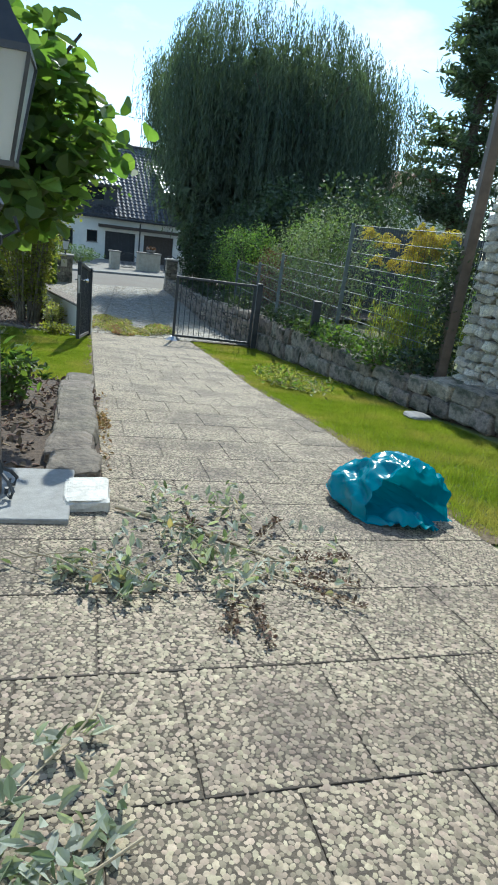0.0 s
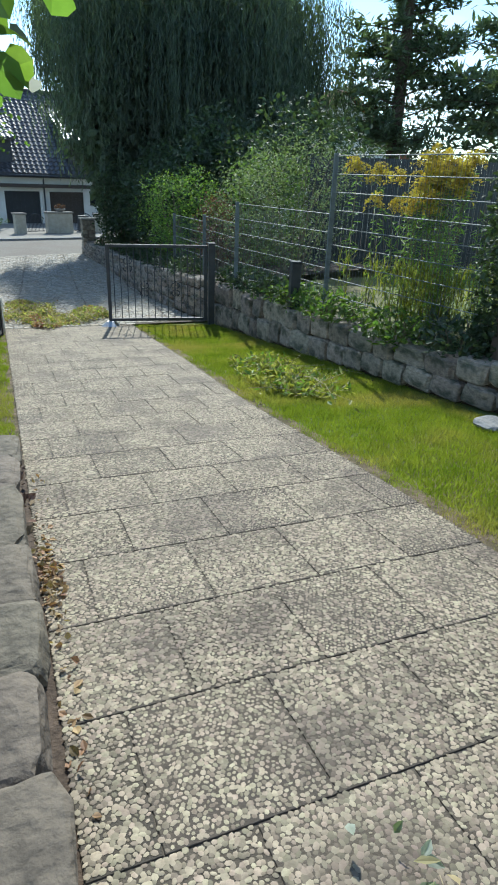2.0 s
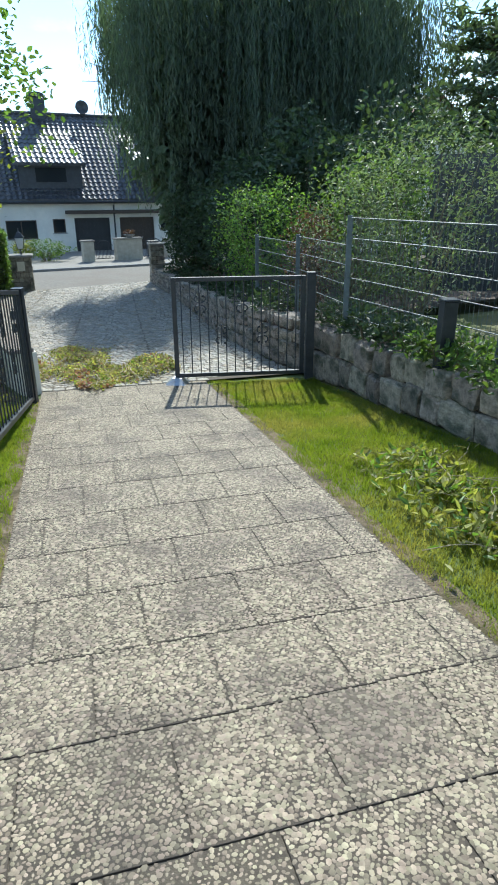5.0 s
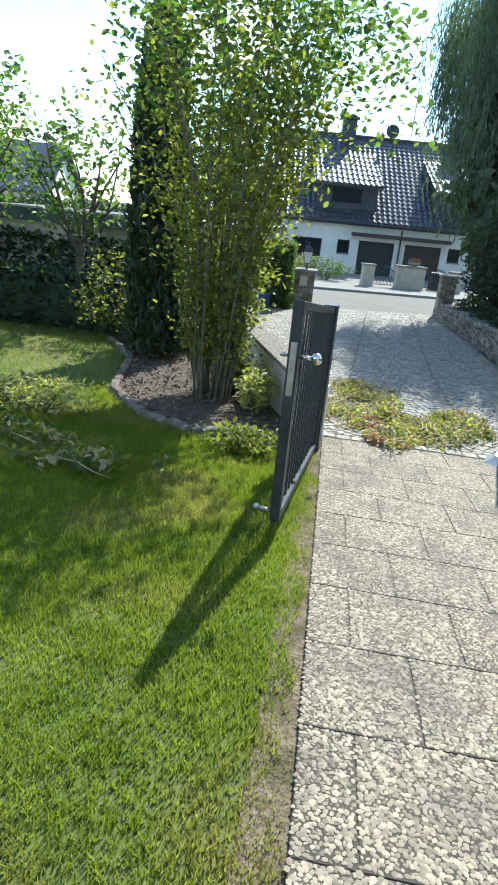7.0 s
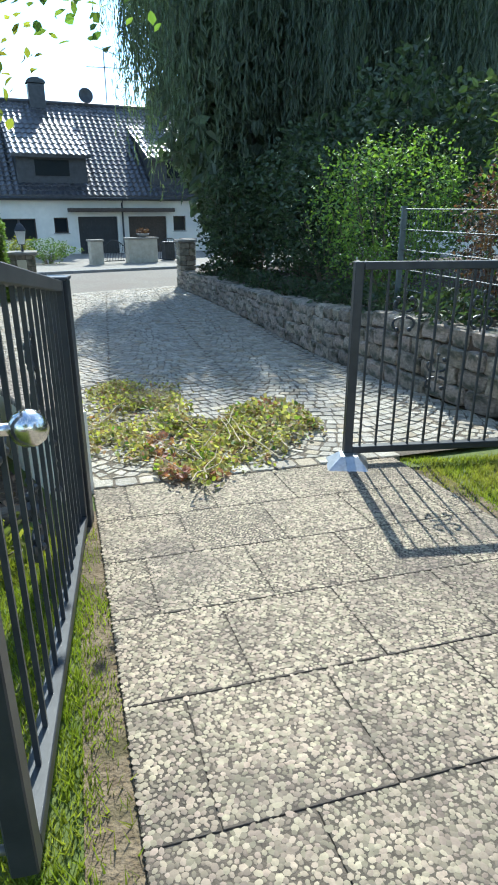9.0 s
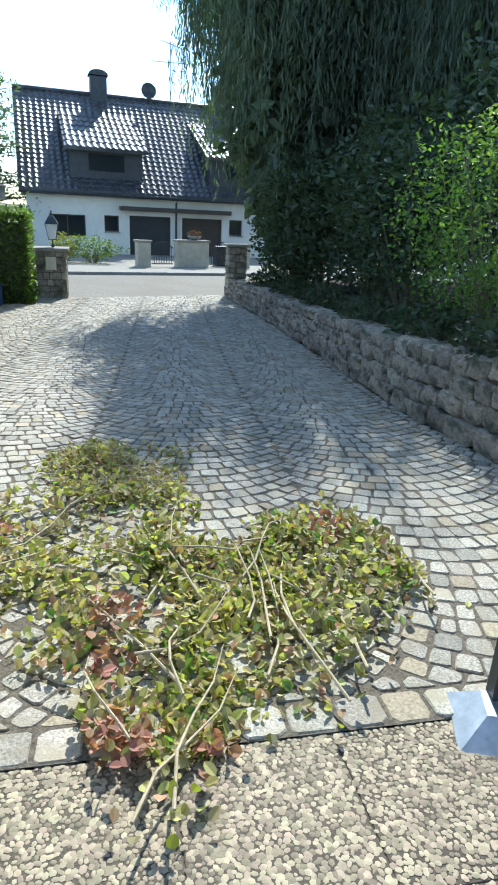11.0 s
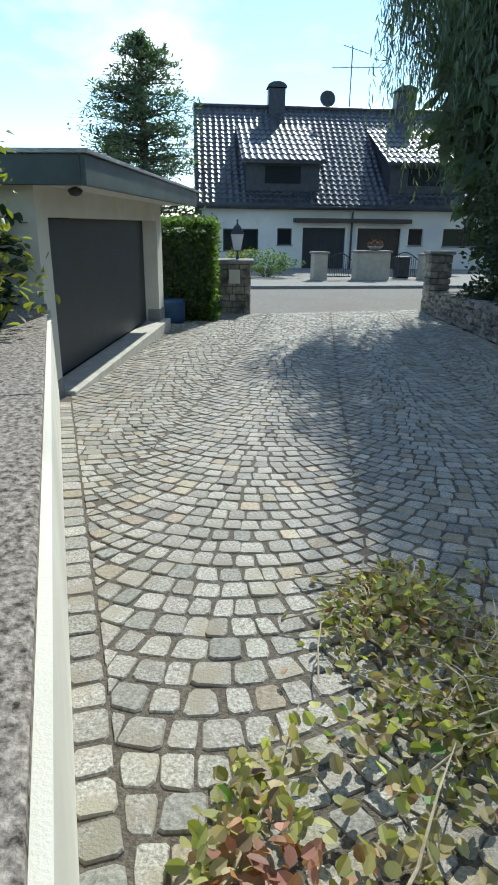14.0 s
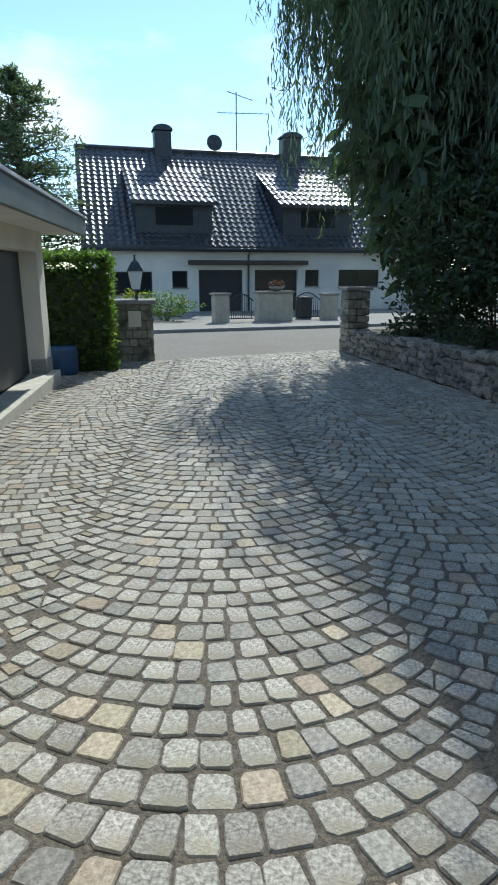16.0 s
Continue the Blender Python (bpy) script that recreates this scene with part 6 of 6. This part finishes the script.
# ---- grass ----
def grass(name, poly, density, label, h=0.045, keep=None):
    x0, x1, y0, y1 = min(p[0] for p in poly), max(p[0] for p in poly), min(p[1] for p in poly), max(p[1] for p in poly)
    n = int((x1 - x0) * (y1 - y0) * density)
    x, y = RNG.uniform(x0, x1, n), RNG.uniform(y0, y1, n)
    ok = inside(poly, x, y)
    if keep:
        ok &= RNG.uniform(0, 1, n) < keep(x, y)
    x, y = x[ok], y[ok]
    n = len(x)
    a = RNG.uniform(0, 6.2832, n)
    tuft = 1 + 0.45 * np.sin(x * 9.1 + 2 * np.sin(y * 4.3)) * np.sin(y * 8.3 + 2 * np.sin(x * 5.1))
    L = h * RNG.uniform(0.5, 1.35, n) * tuft
    w = 0.0032 * RNG.uniform(0.7, 1.4, n)
    lean = RNG.uniform(0.3, 1.3, n) * L
    z = gz(y) - 0.032
    b = RNG.uniform(0, 6.2832, n)
    p0 = np.stack([x - np.cos(a) * w, y - np.sin(a) * w, z], -1)
    p1 = np.stack([x + np.cos(a) * w, y + np.sin(a) * w, z], -1)
    p2 = np.stack([x + np.cos(b) * lean, y + np.sin(b) * lean, z + 0.02 + L], -1)
    v = np.stack([p0, p1, p2], 1).reshape(-1, 3)
    f = np.arange(n * 3).reshape(-1, 3)
    return tagged(mesh(name, v, f, M_BLADE), label, "grass", kind="stuff")


def worn(edge, side, wide):
    """Turf that thins out raggedly towards the path."""
    def share(x, y):
        d = side * ((x - PO.x) * PV.x + (y - PO.y) * PV.y - edge)
        d = d + 0.06 * np.sin(y * 7.0 + 1.5 * np.sin(y * 3.1)) + 0.04 * np.sin(y * 19.0 + x * 11.0)
        return np.clip(d / wide, 0.14, 1.0)
    return share


STRIP = [on_path(2.2, 0.0), on_path(2.2, 4), on_path(2.2, 11), (3.2, -13.0), (4.2, -12.5), (3.9, -9.2), (3.6, -7.0), (3.3, -5.2), (2.95, -4.0), (2.66, -2.9), (2.3, -1.3), (1.95, 0.0)]
grass("lawn_strip_grass", STRIP, 8600, "short sunlit lawn grass beside the stone wall", 0.024, worn(2.18, 1, 0.14))
LAWN = [on_path(-0.01, 0.6), on_path(-0.0, 3.0), on_path(-0.05, 3.6), on_path(-0.01, 4.4), on_path(-0.04, 6.45), (-2.4, -6.25), (-6.0, -6.2), (-6.0, -1.0), (-4.6, 0.3), (-3.5, -0.85), (-2.9, -1.05)]
grass("lawn_grass", LAWN, 10500, "thick green lawn beside the path", 0.024, worn(0.0, -1, 0.13))
FARL = [(-6.0, -5.5), (-12.5, -6), (-12.5, 4.8), (-7.0, 6.0), (-6.2, 3.2), (-5.1, 1.9), (-4.5, 0.3), (-6.0, -1.0)]
grass("far_lawn_grass", FARL, 1100, "green lawn with long shadows toward the hedge", 0.04)

# ---- slabs ----
me_cache = {}


def slab_mesh(w, d):
    key = (round(w, 3), round(d, 3))
    if key not in me_cache:
        bm = boxes((-w / 2 + 0.002, w / 2 - 0.002, -d / 2 + 0.002, d / 2 - 0.002, -0.05, 0.0), bevel=0.0015)
        me = bpy.data.meshes.new("slab")
        bm.to_mesh(me)
        bm.free()
        me.materials.append(M_CONC)
        me_cache[key] = me
    return me_cache[key]


peb_p = []
# full rows down the path, one cut row where the landing begins, then the landing
ROWS = [(k * SL, (k + 1) * SL, k % 2) for k in range(19)] + [(19 * SL, 10.46, 1)] + [(10.46 + k * 0.53, 10.99 + k * 0.53, 1 - k % 2) for k in range(7)]
for r0, r1, odd in ROWS:
    r, deep = (r0 + r1) / 2, r1 - r0
    s0, s1 = (0.0, 2.18) if r < 10.2 else (-2.45, 2.18)
    first = 0.455 if odd else 0.2
    cuts = [s0] + [first + SW * k for k in range(-6, 5) if s0 + 0.06 < first + SW * k < s1 - 0.06] + [s1]
    for a, b in zip(cuts, cuts[1:]):
        x, y = on_path((a + b) / 2, r)
        z = float(gz(y))
        k_ = float(gz(y + 0.3) - gz(y - 0.3)) / 0.6
        o = new("slab", slab_mesh(b - a, deep))
        o.parent = path
        ex, ey = Vector((PV.x, PV.y, k_ * PV.y)).normalized(), Vector((PU.x, PU.y, k_ * PU.y)).normalized()
        o.matrix_basis = Matrix.LocRotScale((x, y, z + RND.uniform(-0.001, 0.001)), Matrix((ex, ey, ex.cross(ey))).transposed().to_quaternion(), None)
        if r < 13.6 and a > -1.7:
            peb_p.append((a, b, r, deep))

sp = 0.0176
pts = []
for a, b, r, deep in peb_p:
    nx_, ny_ = max(2, int((b - a - 0.01) / sp)), int((deep - 0.01) / (sp * 0.88))
    ii, jj = np.meshgrid(np.arange(nx_), np.arange(ny_))
    ss = a + 0.007 + (ii + 0.5 * (jj % 2)) * (b - a - 0.011) / nx_
    rr_ = r - deep / 2 + 0.010 + jj * (deep - 0.012) / ny_
    pts.append(np.stack([ss.ravel(), rr_.ravel()], -1))
pts = np.concatenate(pts)
pts += RNG.normal(0, 0.0027, pts.shape)
n = len(pts)
wx = PO.x + PV.x * pts[:, 0] - PU.x * pts[:, 1]
wy = PO.y + PV.y * pts[:, 0] - PU.y * pts[:, 1]
rad = np.clip(RNG.normal(0.0108, 0.0022, n), 0.0055, 0.017)
asp = RNG.uniform(0.55, 0.95, n)
ang = RNG.uniform(0, 6.2832, n)
hh = RNG.uniform(0.0018, 0.0042, n)
K = 6
th = np.arange(K) * 6.2832 / K
px, py = np.cos(th)[None] * rad[:, None], np.sin(th)[None] * (rad * asp)[:, None]
px = px * RNG.uniform(0.82, 1.15, px.shape)
qx = wx[:, None] + px * np.cos(ang)[:, None] - py * np.sin(ang)[:, None]
qy = wy[:, None] + px * np.sin(ang)[:, None] + py * np.cos(ang)[:, None]
rim = np.stack([qx, qy, gz(qy) + 0.0004 + 0 * qx], -1)
cen = np.stack([wx, wy, gz(wy) + hh], -1)[:, None]
V = np.concatenate([rim, cen], 1).reshape(-1, 3)
base = np.arange(n)[:, None] * (K + 1)
q4 = np.zeros((0, 4), int)
t3 = np.concatenate([np.concatenate([base + k, base + (k + 1) % K, base + K], 1) for k in range(K)], 0)


def fast_mesh(name, V, q4, t3, material, parent, smooth=True):
    """A mesh from arrays of corners, quads and triangles."""
    me = bpy.data.meshes.new(name)
    me.vertices.add(len(V))
    me.vertices.foreach_set("co", V.astype(np.float32).ravel())
    li = np.concatenate([q4.ravel(), t3.ravel()]).astype(np.int32)
    st = np.concatenate([np.arange(len(q4)) * 4, len(q4) * 4 + np.arange(len(t3)) * 3]).astype(np.int32)
    me.loops.add(len(li))
    me.loops.foreach_set("vertex_index", li)
    me.polygons.add(len(st))
    me.polygons.foreach_set("loop_start", st)
    me.polygons.foreach_set("use_smooth", np.full(len(st), smooth))
    me.materials.append(material)
    me.update(calc_edges=True)
    me.validate()
    ob = new(name, me)
    ob.parent = parent
    return ob


pb_ = fast_mesh("pebble", V, q4, t3, M_PEB, path)
tagged(pb_, "rounded grey and beige river pebbles set in the slabs", kind="stuff")

# ---- granite setts in arcs ----
AX = Vector((-0.1, 0.995)).normalized()
AY = Vector((AX.y, -AX.x))
RAD, PITCH, half = 1.0, 0.129, 0.78
lane = 2 * RAD * math.sin(half)
JOINT = 0.0062
rs = random.Random(21)
ua = (Vector(LW[1]) - Vector(LW[0])).normalized()
un = Vector((ua.y, -ua.x))


def on_arcs(s, r):
    return -2.34 + AX.x * r + AY.x * s, AX.y * r + AY.y * s


def cut(poly, px, py, nx_, ny_):
    """The part of a convex polygon on the side of a line to which (nx_, ny_) points."""
    out = []
    for (xa, ya), (xb, yb) in zip(poly, poly[1:] + poly[:1]):
        da, db = (xa - px) * nx_ + (ya - py) * ny_, (xb - px) * nx_ + (yb - py) * ny_
        if da >= 0:
            out.append((xa, ya))
        if da * db < 0:
            k = da / (da - db)
            out.append((xa + (xb - xa) * k, ya + (yb - ya) * k))
    return out


def area(poly):
    return 0.5 * sum(xa * yb - xb * ya for (xa, ya), (xb, yb) in zip(poly, poly[1:] + poly[:1]))


# courses: arcs pushed along the lane, each cut into stones square to the arc
raw = []
for ln in range(-7, 7):
    for k in range(-8, 130):
        tail = (0.05 if (k + ln) % 2 else -0.05) * 0.9
        h0, h1 = -half - 0.07 + tail, half + 0.07 + tail
        wid = [rs.uniform(0.78, 1.25) for _ in range(rs.choice((14, 15, 15, 16)))]
        tot = sum(wid)
        edge_t = [h0 + (h1 - h0) * sum(wid[:i]) / tot for i in range(len(wid) + 1)]
        for ta, tb in zip(edge_t, edge_t[1:]):
            quad = []
            for tt, up in ((ta, 0), (tb, 0), (tb, 1), (ta, 1)):
                lift = up * PITCH * math.cos(tt)
                tt2 = tt + rs.gauss(0, 0.006)
                quad.append(on_arcs(ln * lane + RAD * math.sin(tt2) - lift * math.sin(tt2), k * PITCH + RAD * (1 - math.cos(tt2)) + lift * math.cos(tt2) + rs.gauss(0, 0.004)))
            cx, cy = sum(p[0] for p in quad) / 4, sum(p[1] for p in quad) / 4
            raw.append((cx, cy, ln, abs((ta + tb) / 2) > half - 0.24, quad))
cxs, cys = np.array([q[0] for q in raw]), np.array([q[1] for q in raw])
ok = inside(COURT, cxs, cys)
d1 = (cxs - PO.x) * PU.x + (cys - PO.y) * PU.y
d2 = (cxs - LW[0][0]) * un.x + (cys - LW[0][1]) * un.y
ok &= (d1 > 0.06) & (d2 > 0.06)
raw = [raw[i] for i in np.nonzero(ok)[0]]
seam_cells = {}
for q in raw:
    if q[3]:
        seam_cells.setdefault((int(q[0] // 0.2), int(q[1] // 0.2)), []).append(q)
keep = []
for cx, cy, ln, at_seam, poly in raw:
    if at_seam:
        gx0, gy0 = int(cx // 0.2), int(cy // 0.2)
        for i in (-1, 0, 1):
            for j in (-1, 0, 1):
                for ox, oy, oln, _, _ in seam_cells.get((gx0 + i, gy0 + j), ()):
                    if oln != ln and poly and math.hypot(ox - cx, oy - cy) < 0.2:
                        poly = cut(poly, (cx + ox) / 2, (cy + oy) / 2, cx - ox, cy - oy)
    if poly:
        poly = cut(poly, PO.x + PU.x * 0.153, PO.y + PU.y * 0.153, PU.x, PU.y)
    if poly:
        poly = cut(poly, LW[0][0] + un.x * 0.122, LW[0][1] + un.y * 0.122, un.x, un.y)
    if len(poly) > 2 and abs(area(poly)) > 0.002:
        keep.append(poly)


def border(o, u, n_, step, deep, count):
    """A straight course of larger setts."""
    at = 0.0
    for i in range(count):
        w_ = step * rs.uniform(0.85, 1.15)
        keep.append([(o.x + u.x * (at + p) + n_.x * q, o.y + u.y * (at + p) + n_.y * q) for p, q in ((0, 0), (w_, 0), (w_, deep), (0, deep))])
        at += w_


border(Vector(on_path(0, 0)), PV, PU, 0.157, 0.15, 14)
border(Vector(LW[0]) + ua * 0.1 + un * 0.004, ua, un, 0.125, 0.116, 50)


def sett_geo(poly):
    """A worn granite sett: splayed foot, rounded corners, slightly domed head."""
    if area(poly) < 0:
        poly = poly[::-1]
    cx, cy = sum(p[0] for p in poly) / len(poly), sum(p[1] for p in poly) / len(poly)
    ring_ = []
    m = len(poly)
    for i in range(m):
        p, a_, b_ = poly[i], poly[i - 1], poly[(i + 1) % m]
        for q in (a_, b_):
            e = rs.uniform(0.07, 0.2)
            ring_.append((p[0] + (q[0] - p[0]) * e, p[1] + (q[1] - p[1]) * e))
    out = []
    for x, y in ring_:
        r = math.hypot(x - cx, y - cy)
        k = max(0.3, (r - JOINT * rs.uniform(0.75, 1.35)) / r)
        out.append((cx + (x - cx) * k, cy + (y - cy) * k))
    n_ = len(out)
    tx, ty, tz = rs.uniform(-.03, .03), rs.uniform(-.03, .03), rs.uniform(-0.003, 0.003)
    V = []
    for f, z in ((1.0, -0.03), (0.985, 0.003), (0.91, 0.0085)):
        for x, y in out:
            dx, dy = (x - cx) * f, (y - cy) * f
            V.append((dx, dy, z + tz + dx * tx + dy * ty + (rs.uniform(-0.0014, 0.0014) if f < 0.95 else 0)))
    V.append((0, 0, 0.0092 + tz))
    q4_ = [(i + r_ * n_, (i + 1) % n_ + r_ * n_, (i + 1) % n_ + (r_ + 1) * n_, i + (r_ + 1) * n_) for r_ in (0, 1) for i in range(n_)]
    t3_ = [(2 * n_ + i, 2 * n_ + (i + 1) % n_, 3 * n_) for i in range(n_)]
    return cx, cy, np.array(V), q4_, t3_


SETT_MATS = (M_SETT, M_SETT_TAN, M_SETT_DARK)
field = [[[], [], [], 0] for _ in range(3)]
single = 0
for poly in keep:
    cx, cy, V, q4_, t3_ = sett_geo(poly)
    kind_ = rs.choices((0, 1, 2), (0.78, 0.09, 0.13))[0]
    slope = float(gz(cy + 0.3) - gz(cy - 0.3)) / 0.6
    if single < 300 and -3.2 < cx < -1.7 and 2.5 < cy < 5.2:
        me = bpy.data.meshes.new("sett")
        V[:, 2] += V[:, 1] * slope
        me.from_pydata(V.tolist(), [], q4_ + t3_)
        me.materials.append(SETT_MATS[kind_])
        o = new("sett", me)
        o.parent = court
        o.matrix_basis = pose(cx, cy, float(gz(cy)) + 0.002)
        single += 1
        continue
    f_ = field[kind_]
    V = V + [cx, cy, 0]
    V[:, 2] += gz(V[:, 1]) + 0.002
    f_[0].append(V)
    f_[1].append(np.array(q4_) + f_[3])
    f_[2].append(np.array(t3_) + f_[3])
    f_[3] += len(V)
for (vs_, qs_, ts_, _), m_, tone in zip(field, SETT_MATS, ("grey", "tan", "blue-grey")):
    so = fast_mesh("sett_field", np.concatenate(vs_), np.concatenate(qs_), np.concatenate(ts_), m_, court, False)
    tagged(so, "small " + tone + " granite setts laid in arcs", kind="stuff")
